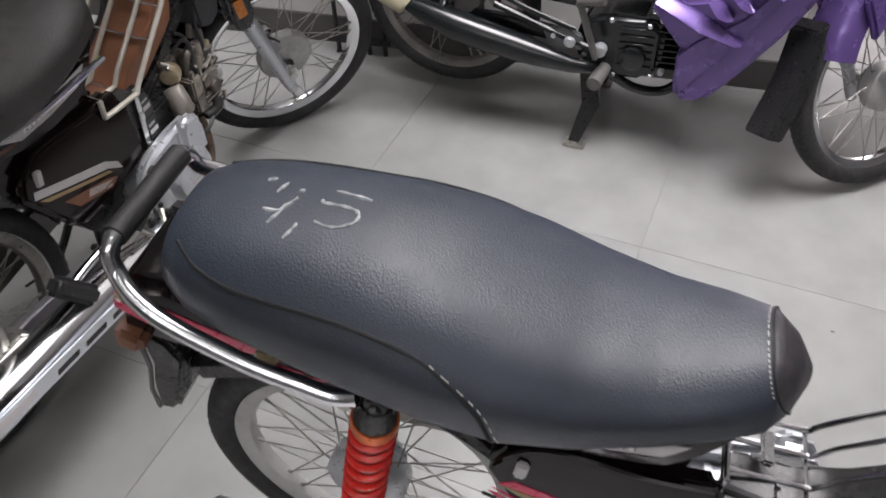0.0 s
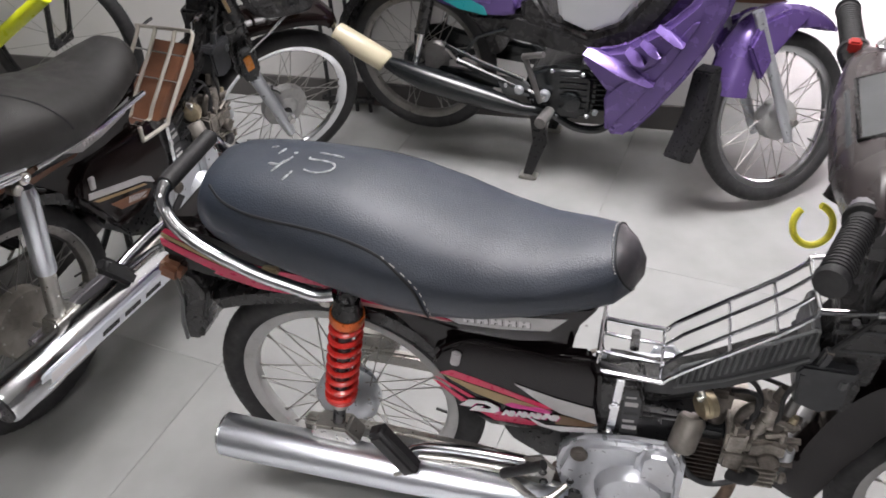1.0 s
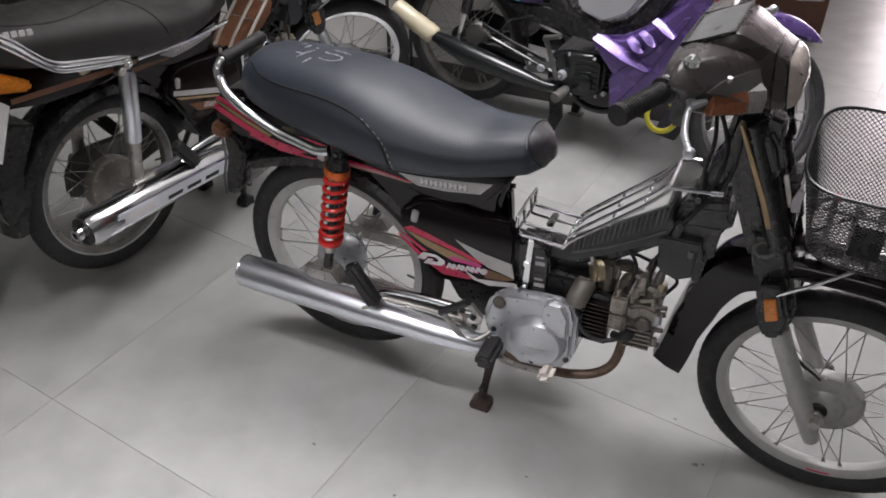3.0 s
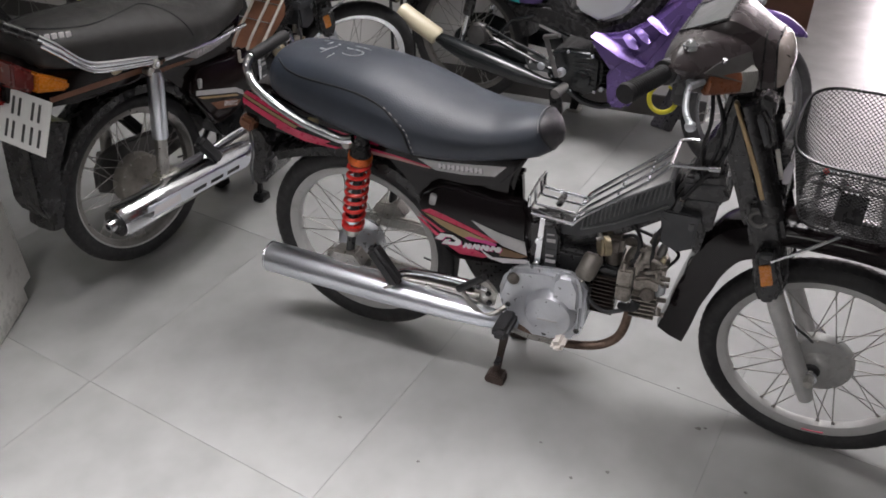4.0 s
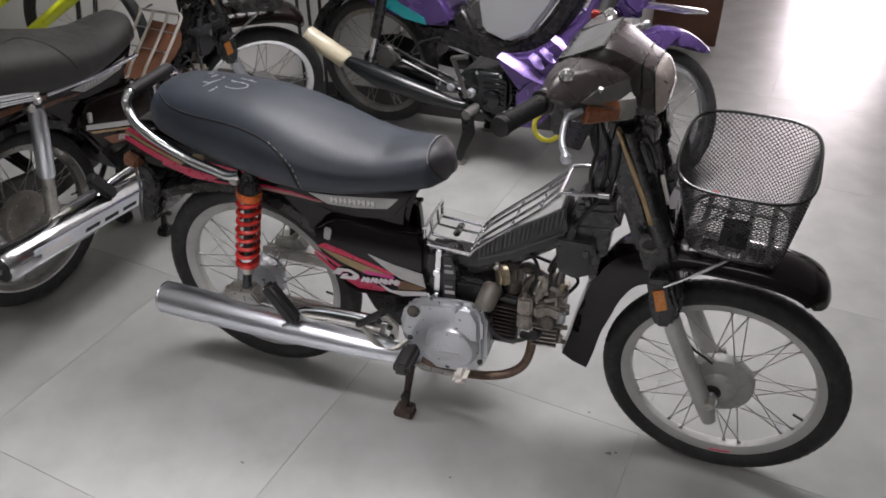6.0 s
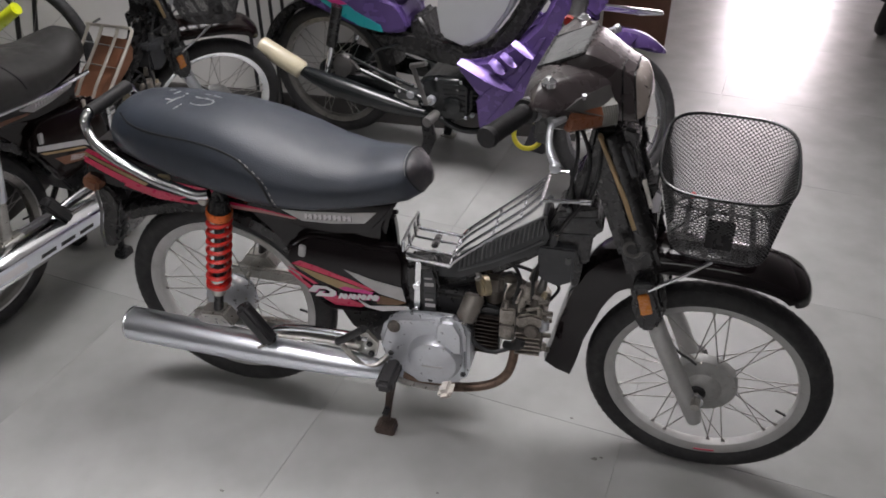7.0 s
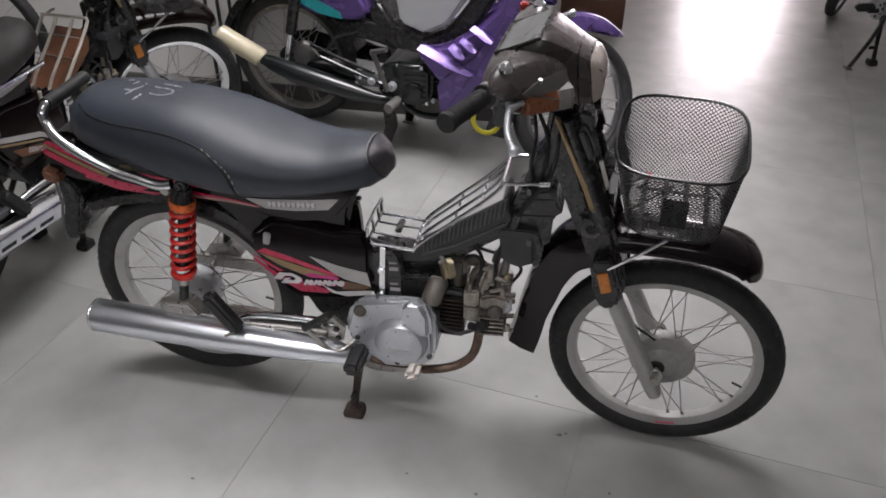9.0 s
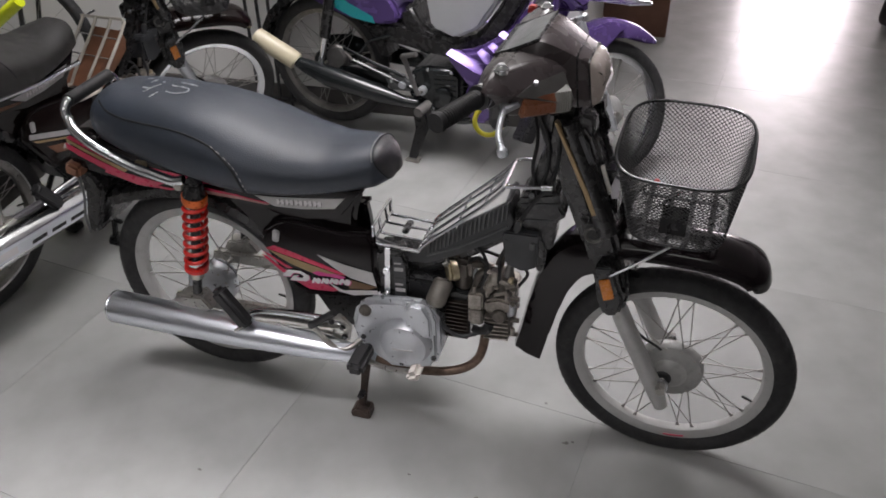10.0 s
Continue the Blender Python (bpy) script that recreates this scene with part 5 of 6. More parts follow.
    for side in (-1, 1):
        outer, inner_end, out = Vector((0.862, side * 0.164, 0.988)), Vector((0.941, side * 0.102, 0.984)), Vector((0.62, side * 0.785, 0))

        def lens_ring(f, full):
            c = outer.lerp(inner_end, f)
            return [c + out * d * full + Vector((0, 0, h)) for d, h in ((-0.025, -0.022), (0.006, -0.024), (0.017, -0.015), (0.019, 0.006), (0.009, 0.019), (-0.025, 0.022))]

        ind = part("indicator", loft([lens_ring(0.0, 0.75), lens_ring(0.03, 1.0), lens_ring(0.64, 1.0)]), AMBER_OLD, cowl, "faded amber indicator lens")
        clear = part("indicator_body", loft([lens_ring(0.645, 1.02), lens_ring(0.86, 0.95), lens_ring(1.0, 0.55)]), CLEARL, ind, "cloudy clear lens end")
        for k in range(6):
            c = outer.lerp(inner_end, 0.68 + 0.05 * k) + out * (0.0185 - 0.0003 * k)
            part("lens_rib", tube([c + Vector((0, 0, -0.016)), c + Vector((0, 0, 0.007)), c - out * 0.010 + Vector((0, 0, 0.020))], 0.0015, 5), CLEARL, clear)
        rim_line = [Vector((x, side * y, z)) for x, y, z in ((0.862, 0.187, 1.016), (0.886, 0.167, 1.035), (0.921, 0.078, 1.026), (0.948, 0.092, 0.978), (0.925, 0.142, 0.992))]
        plate = part("indicator_plate", loft([rim_line, [p - out * 0.016 - Vector((0, 0, 0.010)) for p in rim_line]]), GREYALU if main else BROWN, cowl, "dull grey plate above the indicator")
        part("plate_screw", tube([(0.888, side * 0.160, 1.030), (0.8895, side * 0.162, 1.038)], 0.0044, 10), DULLSILVER, plate)
        # bar, grip, lever
        far = side > 0
        bar = part("handlebar", tube([(0.825, side * 0.09, 1.005), (0.800, side * 0.150, 1.004), (0.786, 0.338, 1.024) if far else (0.762, -0.316, 1.015)], 0.011, 10), CHROME, root, "", S)
        a, b = (Vector((0.794, 0.212, 1.014)), Vector((0.785, 0.350, 1.025))) if far else (Vector((0.796, -0.196, 1.010)), Vector((0.757, -0.326, 1.015)))
        grip = part("grip", tube([a, a + (b - a) * 0.06, a + (b - a) * 0.08, a + (b - a) * 0.93, a + (b - a) * 0.94, b], [0.0235, 0.0235, 0.0170, 0.0165, 0.0198, 0.0180], 18), BLACKRUB, bar, "ribbed black rubber grip")
        for k in range(16):
            c = a + (b - a) * (0.15 + 0.047 * k)
            part("grip_ridge", tube([c, c + (b - a) * 0.022], 0.0180, 14), BLACKRUB, grip)
        hous = part("switch_housing", tube([(0.822, side * 0.120, 1.003), (0.795, 0.214, 1.012) if far else (0.797, -0.198, 1.010)], [0.026, 0.024], 16), BLACKP if far or not main else DULLSILVER, bar)
        if main and far:
            part("switch_button", box((0.788, 0.192, 1.036), (0.018, 0.020, 0.018), 0.003), REDL, hous, "red switch button")
        lev = part("brake_lever", tube(smooth([(0.838, side * 0.182, 0.996), (0.842, side * 0.204, 0.993), (0.847, side * 0.240, 0.989), (0.858, side * 0.285, 0.984), (0.876, side * 0.322, 0.980)], 6), [0.0095, 0.009, 0.0085, 0.008, 0.0072] + [0.0058] * 18 + [0.006, 0.007], 10), ALU, bar, "bright alloy lever")
        part("lever_arm", tube([(0.842, side * 0.203, 0.993), (0.862, side * 0.178, 0.996)], [0.008, 0.006], 8), ALU, lev)
        part("lever_ball", lathe([(0, -0.0105), (0.0075, -0.0075), (0.0105, 0), (0.0075, 0.0075), (0, 0.0105)], 14, m=Matrix.Translation((0.877, side * 0.325, 0.979))), ALU, lev)
        part("lever_perch", box((0.824, side * 0.172, 0.972), (0.032, 0.034, 0.062), 0.007), BLACKP, bar)
        part("mirror_boss", lathe([(0, 0.010), (0.006, 0.009), (0.0100, 0.004), (0.0140, 0.001), (0.0140, -0.008), (0, -0.008)][::-1], 16, m=Matrix.Translation((0.825, side * 0.163, 1.055)) @ Matrix.Rotation(radians(90), 4, "X")), CHROME, bar, "bare chrome mirror boss")
    if main:
        ring = [Vector((0.768, -0.055, 0.886)) + 0.0285 * (math.cos(t) * Vector((0.91, 0.42, 0)) + math.sin(t) * Vector((-0.20, 0.42, 0.885))) for t in (radians(125 + 300 * k / 26) for k in range(27))]
        part("yellow_band", tube(ring, 0.0050, 8), YELLOW, root, "bright yellow plastic band", S)
        part("lock_barrel", tube([(0.80, -0.03, 0.965), (0.785, -0.045, 0.925)], 0.016, 14), BLACKP, root, "", S)

    # wire basket
    bk = part("basket", basket_mesh(), BLACKMETAL, root, "black wire mesh basket", S)
    part("basket_rim", tube(basket_loop(1.0), 0.0034, 8, ring=True), BLACKENG, bk, "worn grey rim wire")
    for k in range(4):
        part("basket_floor_bar", box((1.170 - 0.066 + 0.044 * k, 0, 0.702), (0.012, 0.205, 0.002), 0.0005), BLACKMETAL, bk)
    for k in range(2):
        part("basket_floor_bar", box((1.170, -0.06 + 0.12 * k, 0.7045), (0.17, 0.012, 0.002), 0.0005), BLACKMETAL, bk)
    for f in (0.03,):
        part("basket_hoop", tube(basket_loop(f, -0.001), 0.0026, 6, ring=True), BLACKMETAL, bk)
    part("basket_plate", box((1.166, -0.1325, 0.775), (0.050, 0.003, 0.058), 0.001, Matrix.Rotation(radians(-14), 4, "X")), BLACKP, bk)
    part("basket_bracket", prism([(1.015, 0.70), (1.010, 0.80), (1.035, 0.81), (1.048, 0.70)], -0.04, 0.04, 0.004), BLACKP, bk)
    for side in (-1, 1):
        part("basket_stay", tube([(1.055, side * 0.105, 0.590), (1.11, side * 0.108, 0.640), (1.165, side * 0.105, 0.692)], 0.0038, 8), CHROME, bk, "bright stay rod")
    if main:
        part("red_tag", box((1.108, 0.108, 0.708), (0.014, 0.012, 0.014), 0.003), REDL, bk)
    return root


BASKET = ((1.160, 0.874, 0.128, 0.152, 0.070), (1.170, 0.698, 0.098, 0.116, 0.040))  # x, z, half length, half width, corner radius


def basket_loop(f, grow=0.0, n=64, lean=1.0):
    (x1, z1, a1, b1, r1), (x0, z0, a0, b0, r0) = BASKET
    x, z, a, b = (u + (v - u) * f for u, v in ((x0, x1), (z0, z1), (a0 + grow, a1 + grow), (b0 + grow, b1 + grow)))
    out = []
    for k in range(n):
        t = 2 * math.pi * k / n
        c, s = math.cos(t), math.sin(t)
        px, py = a * math.copysign(abs(c) ** 0.55, c), b * math.copysign(abs(s) ** 0.55, s)
        out.append(Vector((x + px, py, z + f * (0.075 * py))))
    return out


def basket_mesh():
    if "basket" in shared:
        return shared["basket"]
    bm = bmesh.new()
    n, rows, r = 92, 40, 0.00085

    def even(f):
        loop = basket_loop(f, 0, 240)
        d = [0.0]
        for p, q in zip(loop, loop[1:] + loop[:1]):
            d.append(d[-1] + (q - p).length)
        loop.append(loop[0])
        out, j = [], 0
        for k in range(2 * n):
            want = d[-1] * k / (2 * n)
            while d[j + 1] < want:
                j += 1
            t = (want - d[j]) / max(1e-9, d[j + 1] - d[j])
            out.append(loop[j] + (loop[j + 1] - loop[j]) * t)
        return out

    grid = [even(f / rows) for f in range(rows + 1)]

    def wire(p, q):
        d = (q - p).normalized()
        u = d.orthogonal().normalized() * r
        v = d.cross(u)
        a = [bm.verts.new(p + w) for w in (u, v, -u, -v)]
        b = [bm.verts.new(q + w) for w in (u, v, -u, -v)]
        for i in range(4):
            bm.faces.new((a[i], a[(i + 1) % 4], b[(i + 1) % 4], b[i]))

    for i in range(rows):
        for k in range(n):
            s = 2 * k + (i % 2)
            wire(grid[i][s], grid[i + 1][(s + 1) % (2 * n)])
            wire(grid[i][s], grid[i + 1][(s - 1) % (2 * n)])
    base = BASKET[1]
    for k in range(-12, 13):
        y = base[3] * k / 12.6
        w = base[2] * (1 - abs(k / 12.8) ** 6)
        wire(Vector((base[0] - w, y, base[1])), Vector((base[0] + w, y, base[1])))
    for k in range(-10, 11):
        x = base[2] * k / 10.6
        w = base[3] * (1 - abs(k / 10.8) ** 6)
        wire(Vector((base[0] + x, -w, base[1] + 0.002)), Vector((base[0] + x, w, base[1] + 0.002)))
    shared["basket"] = finish("basket", bm, BLACKMETAL)
    return shared["basket"]


# The violet motorcycle
def violet_motorcycle(m, steer):
    root = thing("motorcycle", m, "violet motorcycle with black engine and cream silencer", "motorcycle", "parked motorcycles")
    at, dr = Vector((1.03, 0, 0.62)), Vector((-0.42, 0, 0.91)).normalized()
    S = Matrix.Translation(at) @ Matrix.Rotation(radians(steer), 4, dr) @ Matrix.Translation(-at)
    I = Matrix.Identity(4)
    # Chrome rear rim takes the darkened metal to paint in the shade there.
    wheel(root, (0.02, 0, 0.312), I, DARKRIM, BLACKENG, -1, 0.06, start=0.2)
    wheel(root, (1.20, -0.005, 0.267), S, CHROME, HUBM, -1, 0.066, 0.975, start=0.5)
    sil = part("silencer", tube([(-0.222, -0.165, 0.448), (-0.216, -0.165, 0.445), (-0.05, -0.160, 0.362), (-0.045, -0.160, 0.358)], [0.032, 0.038, 0.038, 0.032], 24), CREAM, root, "cream-painted silencer end")
    part("expansion_pipe", tube([(-0.045, -0.160, 0.360), (0.0, -0.158, 0.345), (0.10, -0.152, 0.312), (0.20, -0.150, 0.292), (0.32, -0.145, 0.268), (0.43, -0.138, 0.246), (0.52, -0.11, 0.232)],
                                [0.020, 0.030, 0.043, 0.042, 0.036, 0.022, 0.015], 22), BLACKENG, sil)

    part("header_pipe", tube(smooth([(0.52, -0.11, 0.232), (0.60, -0.09, 0.18), (0.68, -0.06, 0.17), (0.73, -0.03, 0.22), (0.74, 0, 0.30)], 6), 0.014, 12), BLACKENG, root)
    for side in (-1, 1):
        part("swing_arm", prism([(-0.03, 0.295), (-0.03, 0.335), (0.20, 0.345), (0.42, 0.330), (0.42, 0.290), (0.20, 0.300)], side * 0.09, side * 0.112, 0.005), BLACKENG, root)
        top, bot = Vector((0.115, side * 0.120, 0.63)), Vector((0.045, side * 0.124, 0.335))
        sh = part("shock_absorber", tube([top, top + (bot - top) * 0.55], 0.022, 14), BLACKP, root, "shock absorber")
        part("shock_rod", tube([top + (bot - top) * 0.55, bot], 0.012, 12), CHROME, sh)
        arm = part("passenger_bracket", tube([(0.47, side * 0.125, 0.30), (0.36, side * 0.128, 0.335), (0.20, side * 0.128, 0.385)], 0.010, 9), BLACKENG, root)
        part("bracket_bar", tube([(0.43, side * 0.130, 0.350), (0.30, side * 0.130, 0.385), (0.16, side * 0.122, 0.43)], 0.0075, 8), BLACKENG, arm)
        part("bracket_plate", prism([(0.36, 0.285), (0.34, 0.335), (0.40, 0.36), (0.45, 0.335), (0.455, 0.29)], side * 0.118, side * 0.134, 0.006), GREYP, arm)
        part("bracket_bolt", disc((0.418, 0.315), 0.016, side * 0.132, side * 0.146, 0.004, 12), ALU, arm)
        part("bracket_bolt", disc((0.372, 0.325), 0.009, side * 0.132, side * 0.142, 0.002, 6), CHROME, arm)
        part("bracket_stay", tube([(0.20, side * 0.118, 0.38), (0.27, side * 0.112, 0.47), (0.36, side * 0.10, 0.50)], 0.006, 8), BLACKENG, arm)
    part("chain_case", prism([(-0.06, 0.27), (-0.05, 0.38), (0.06, 0.40), (0.20, 0.37), (0.40, 0.36), (0.42, 0.31), (0.20, 0.30), (0.04, 0.25)], 0.09, 0.115, 0.01), BLACKENG, root)
    part("drum_arm", tube([(0.03, -0.075, 0.33), (0.15, -0.09, 0.40), (0.19, -0.09, 0.355)], 0.006, 8), STEEL, root)
    part("axle_plate", prism([(0.055, 0.335), (0.06, 0.40), (0.085, 0.435), (0.13, 0.44), (0.165, 0.405), (0.17, 0.355), (0.13, 0.315), (0.085, 0.31)], -0.112, -0.065, 0.020, 3), GREYALU, root, "dull silver hub plate")
    # engine
    eng = part("engine_case", prism([(0.42, 0.30), (0.44, 0.37), (0.50, 0.395), (0.62, 0.40), (0.66, 0.37), (0.66, 0.26), (0.62, 0.215), (0.50, 0.205), (0.44, 0.24)], -0.110, 0.110, 0.016, 3), BLACKENG, root, "black engine case")
    for side in (-1, 1):
        part("clutch_cover", lathe([(0, side * 0.128), (0.026, side * 0.127), (0.034, side * 0.122), (0.037, side * 0.105), (0, side * 0.105)][::-side], 32, m=Matrix.Translation((0.585, 0, 0.285))), BLACKENG, eng)
        for bx, bz in ((0.46, 0.35), (0.455, 0.27), (0.52, 0.385), (0.62, 0.385), (0.64, 0.24), (0.54, 0.225)):
            part("bolt", disc((bx, bz), 0.008, side * 0.108, side * 0.118, 0.002, 6), CHROME, eng)
    cyl = part("cylinder", prism([(0.655, 0.25), (0.655, 0.385), (0.76, 0.40), (0.77, 0.27)], -0.05, 0.05, 0.008), BLACKENG, eng)
    for k in range(8):
        z = 0.255 + 0.018 * k
        part("fin", prism([(0.640, z), (0.640, z + 0.005), (0.77, z + 0.013), (0.77, z + 0.008)], -0.098, 0.098, 0.0012, 1), BLACKENG, cyl)
    for bx, bz in ((0.650, 0.405), (0.700, 0.395), (0.745, 0.385), (0.765, 0.30), (0.712, 0.262), (0.665, 0.252)):
        part("stud", disc((bx, bz), 0.009, -0.112, -0.090, 0.002, 6), ALU, cyl)
    part("head_cover", prism([(0.60, 0.40), (0.62, 0.428), (0.70, 0.420), (0.735, 0.402), (0.72, 0.392), (0.64, 0.398)], -0.105, 0.02, 0.006), BLACKENG, cyl)
    part("head_pipe", tube(smooth([(0.62, -0.105, 0.425), (0.67, -0.112, 0.432), (0.71, -0.11, 0.415), (0.73, -0.10, 0.39)], 5), 0.007, 8), CHROME, cyl)
    for k in range(6):
        part("case_rib", prism([(0.545, 0.365 - 0.022 * k), (0.545, 0.370 - 0.022 * k), (0.635, 0.376 - 0.022 * k), (0.635, 0.371 - 0.022 * k)], -0.116, -0.106, 0.001, 1), BLACKENG, eng)
    kick = part("kick_arm", tube([(0.500, -0.130, 0.300), (0.497, -0.165, 0.298), (0.448, -0.172, 0.440), (0.440, -0.174, 0.452)], 0.0095, 10), GREYALU, root, "dull alloy kick starter arm")
    part("kick_pedal", tube([(0.440, -0.174, 0.452), (0.512, -0.20, 0.480)], 0.0095, 10), GREYALU, kick)
    part("kick_boss", disc((0.50, 0.30), 0.018, -0.14, -0.112, 0.004, 16), ALU, kick)
    for side in (-1, 1):
        part("foot_peg", tube([(0.515, side * 0.10, 0.235), (0.505, side * 0.190, 0.232)], 0.020, 12), PEGRUB, root, "worn grey rubber foot peg")
    quarter = [radians(45 + 90 * k) for k in range(4)]
    stand = part("centre_stand", tube([(0.48, -0.11, 0.22), (0.48, 0.11, 0.22)], 0.012, 10), BLACKMETAL, root, "black centre stand")
    for side in (-1, 1):
        part("stand_leg", loft([[(0.470 + 0.035 * math.cos(a), side * (0.105 + 0.010 * math.sin(a)), 0.235) for a in quarter], [(0.494 + 0.036 * math.cos(a), side * (0.128 + 0.011 * math.sin(a)), 0.13) for a in quarter], [(0.462 + 0.022 * math.cos(a), side * (0.160 + 0.011 * math.sin(a)), 0.010) for a in quarter]]), BLACKMETAL, stand)
        part("stand_foot", box((0.466, side * 0.164, 0.006), (0.062, 0.042, 0.012), 0.003), STEEL, stand)
    # body
    part("rear_mudguard", loft([[((0.315 + q) * math.cos(t) + 0.02, y, 0.312 + (0.315 + q) * math.sin(t)) for y, q in ((-0.06, -0.03), (-0.05, 0), (0, 0.006), (0.05, 0), (0.06, -0.03), (0.055, -0.03), (0.045, -0.005), (0, 0), (-0.045, -0.005), (-0.055, -0.03))]
                                for t in (radians(15 + 160 * k / 16) for k in range(17))]), BLACKP, root)
    tail = part("tail_panel", prism([(-0.22, 0.70), (-0.20, 0.745), (0.10, 0.72), (0.36, 0.66), (0.40, 0.60), (0.40, 0.555), (0.33, 0.535), (0.16, 0.550), (0.02, 0.600), (-0.10, 0.64)], -0.105, 0.105, 0.016, 3), PURPLE, root, "violet tail panel with teal and pink flash")
    for side in (-1, 1):
        y = side * 0.1052
        part("teal_flash", prism([(0.03, 0.640), (0.10, 0.665), (0.187, 0.610), (0.288, 0.568), (0.298, 0.541), (0.206, 0.553), (0.125, 0.585)], y, y + side * 0.0014, 0), TEAL, tail)
        part("pink_flash", prism([(0.02, 0.660), (0.07, 0.680), (0.15, 0.634), (0.10, 0.626)], y + side * 0.0004, y + side * 0.0018, 0), PINK, tail)
    part("seat", loft([superloop(x, hw, z0, z1, 32, 0.6, 0.85) for x, hw, z0, z1 in ((-0.20, 0.07, 0.75, 0.80), (-0.16, 0.11, 0.735, 0.82), (0.0, 0.13, 0.725, 0.825), (0.2, 0.13, 0.70, 0.80), (0.36, 0.10, 0.67, 0.765), (0.44, 0.06, 0.655, 0.74), (0.46, 0.03, 0.665, 0.72))]), LEATHER, root, "black vinyl seat", sharp=60)
    part("lower_panel", prism([(0.20, 0.535), (0.40, 0.545), (0.52, 0.520), (0.63, 0.480), (0.70, 0.47), (0.66, 0.43), (0.56, 0.435), (0.42, 0.455), (0.30, 0.470)], -0.092, 0.092, 0.014, 3), BLACKP, root, "matt black centre panel")
    part("centre_tunnel", prism([(0.40, 0.60), (0.44, 0.62), (0.50, 0.535), (0.62, 0.500), (0.72, 0.545), (0.80, 0.66), (0.87, 0.80), (0.93, 0.86), (0.97, 0.84), (0.92, 0.72), (0.84, 0.58), (0.76, 0.48), (0.62, 0.45), (0.48, 0.47), (0.40, 0.53)], -0.085, 0.085, 0.016, 3), BLACKP, root, "matt black step-through moulding")
    part("inner_shield", prism([(0.505, 0.66), (0.525, 0.545), (0.625, 0.512), (0.715, 0.558), (0.79, 0.67), (0.84, 0.80), (0.80, 0.85), (0.70, 0.82), (0.55, 0.76)], -0.086, 0.035, 0.012, 3), SILVERP, root, "silver-grey inner leg shield")
    for side in (-1, 1):
        y0, y1 = side * 0.115, side * 0.165
        sh = part("leg_shield", prism([(0.613, 0.470), (0.66, 0.492), (0.74, 0.512), (0.864, 0.600), (0.925, 0.668), (0.965, 0.760), (1.00, 0.800), (1.035, 0.740), (1.030, 0.660), (0.985, 0.535), (0.94, 0.445), (0.85, 0.300), (0.786, 0.216), (0.712, 0.210), (0.700, 0.290), (0.716, 0.350), (0.640, 0.435)],
                                      y0, y1, 0.016, 3), PURPLE, root, "violet leg shield with raised fins")
        part("shield_step", prism([(0.70, 0.350), (0.74, 0.400), (0.84, 0.480), (0.93, 0.620), (0.96, 0.630), (0.90, 0.500), (0.80, 0.340), (0.74, 0.255), (0.71, 0.260)], side * 0.160, side * 0.172, 0.008, 3), PURPLE, sh)
        part("shield_bolt", disc((0.735, 0.240), 0.008, side * 0.160, side * 0.170, 0.002, 12), PURPLE, sh)
        for fin in ([(0.630, 0.494), (0.640, 0.506), (0.670, 0.504), (0.760, 0.466), (0.852, 0.420), (0.835, 0.412), (0.745, 0.436)], [(0.752, 0.514), (0.762, 0.524), (0.786, 0.510), (0.818, 0.481), (0.806, 0.474), (0.780, 0.480)],
                    [(0.792, 0.544), (0.802, 0.552), (0.828, 0.537), (0.860, 0.512), (0.850, 0.505), (0.828, 0.513)], [(0.832, 0.592), (0.842, 0.602), (0.868, 0.588), (0.922, 0.556), (0.914, 0.546), (0.892, 0.552)]):
            wedge = prism(fin, side * 0.160, side * 0.196, 0.0015, 1)
            (xa, za), (xb, zb) = fin[0], max(fin)
            for v in wedge.verts:
                if v.co.z > za + (zb - za) * (v.co.x - xa) / (xb - xa) + 0.003:
                    v.co.y = side * min(abs(v.co.y), 0.168)
            part("shield_fin", wedge, PURPLE, sh)
        part("fork_leg", tube([(1.045, side * 0.078, 0.60), (1.08, side * 0.078, 0.52), (1.195, side * 0.078, 0.235), (1.205, side * 0.078, 0.205)], [0.016, 0.016, 0.016, 0.013], 14), ALU, root, "grey fork leg", S)
    part("front_axle", tube([(1.20, -0.105, 0.267), (1.20, 0.105, 0.267)], 0.010, 8), STEEL, root, "", S)
    ridge = smooth([(0.97, 0, 0.36), (0.985, 0, 0.44), (1.03, 0, 0.53), (1.10, 0, 0.59), (1.20, 0, 0.612), (1.30, 0, 0.594), (1.38, 0, 0.552), (1.415, 0, 0.525)], 5)
    loops = []
    for i, p in enumerate(ridge):
        d = (ridge[min(i + 1, len(ridge) - 1)] - ridge[max(i - 1, 0)]).normalized()
        up = Vector((-d.z, 0, d.x))
        w = 1.0 if i < 22 else 1.0 - 0.80 * (i - 22) / (len(ridge) - 23)
        loops.append([p + Vector((0, y * w, 0)) + up * (q * (w if q < -0.02 else 1)) for y, q in ((-0.068, -0.07), (-0.064, -0.03), (-0.04, -0.004), (0, 0.004), (0.04, -0.004), (0.064, -0.03), (0.068, -0.07), (0.062, -0.07), (0.036, -0.010), (0, -0.004), (-0.036, -0.010), (-0.062, -0.07))])
    guard = part("front_mudguard", loft(loops), PURPLE, root, "violet front mudguard with a pointed beak", S, sharp=50)
    part("mud_flap", prism([(0.930, 0.43), (0.965, 0.45), (0.945, 0.30), (0.880, 0.165), (0.836, 0.178), (0.900, 0.31)], -0.048, 0.048, 0.005), BLACKMETAL, guard, "black rubber mud flap")
    for side in (-1, 1):
        part("guard_cheek", prism([(1.02, 0.50), (1.06, 0.57), (1.16, 0.60), (1.24, 0.585), (1.12, 0.48), (1.07, 0.40)], side * 0.066, side * 0.092, 0.008), PURPLE, guard)
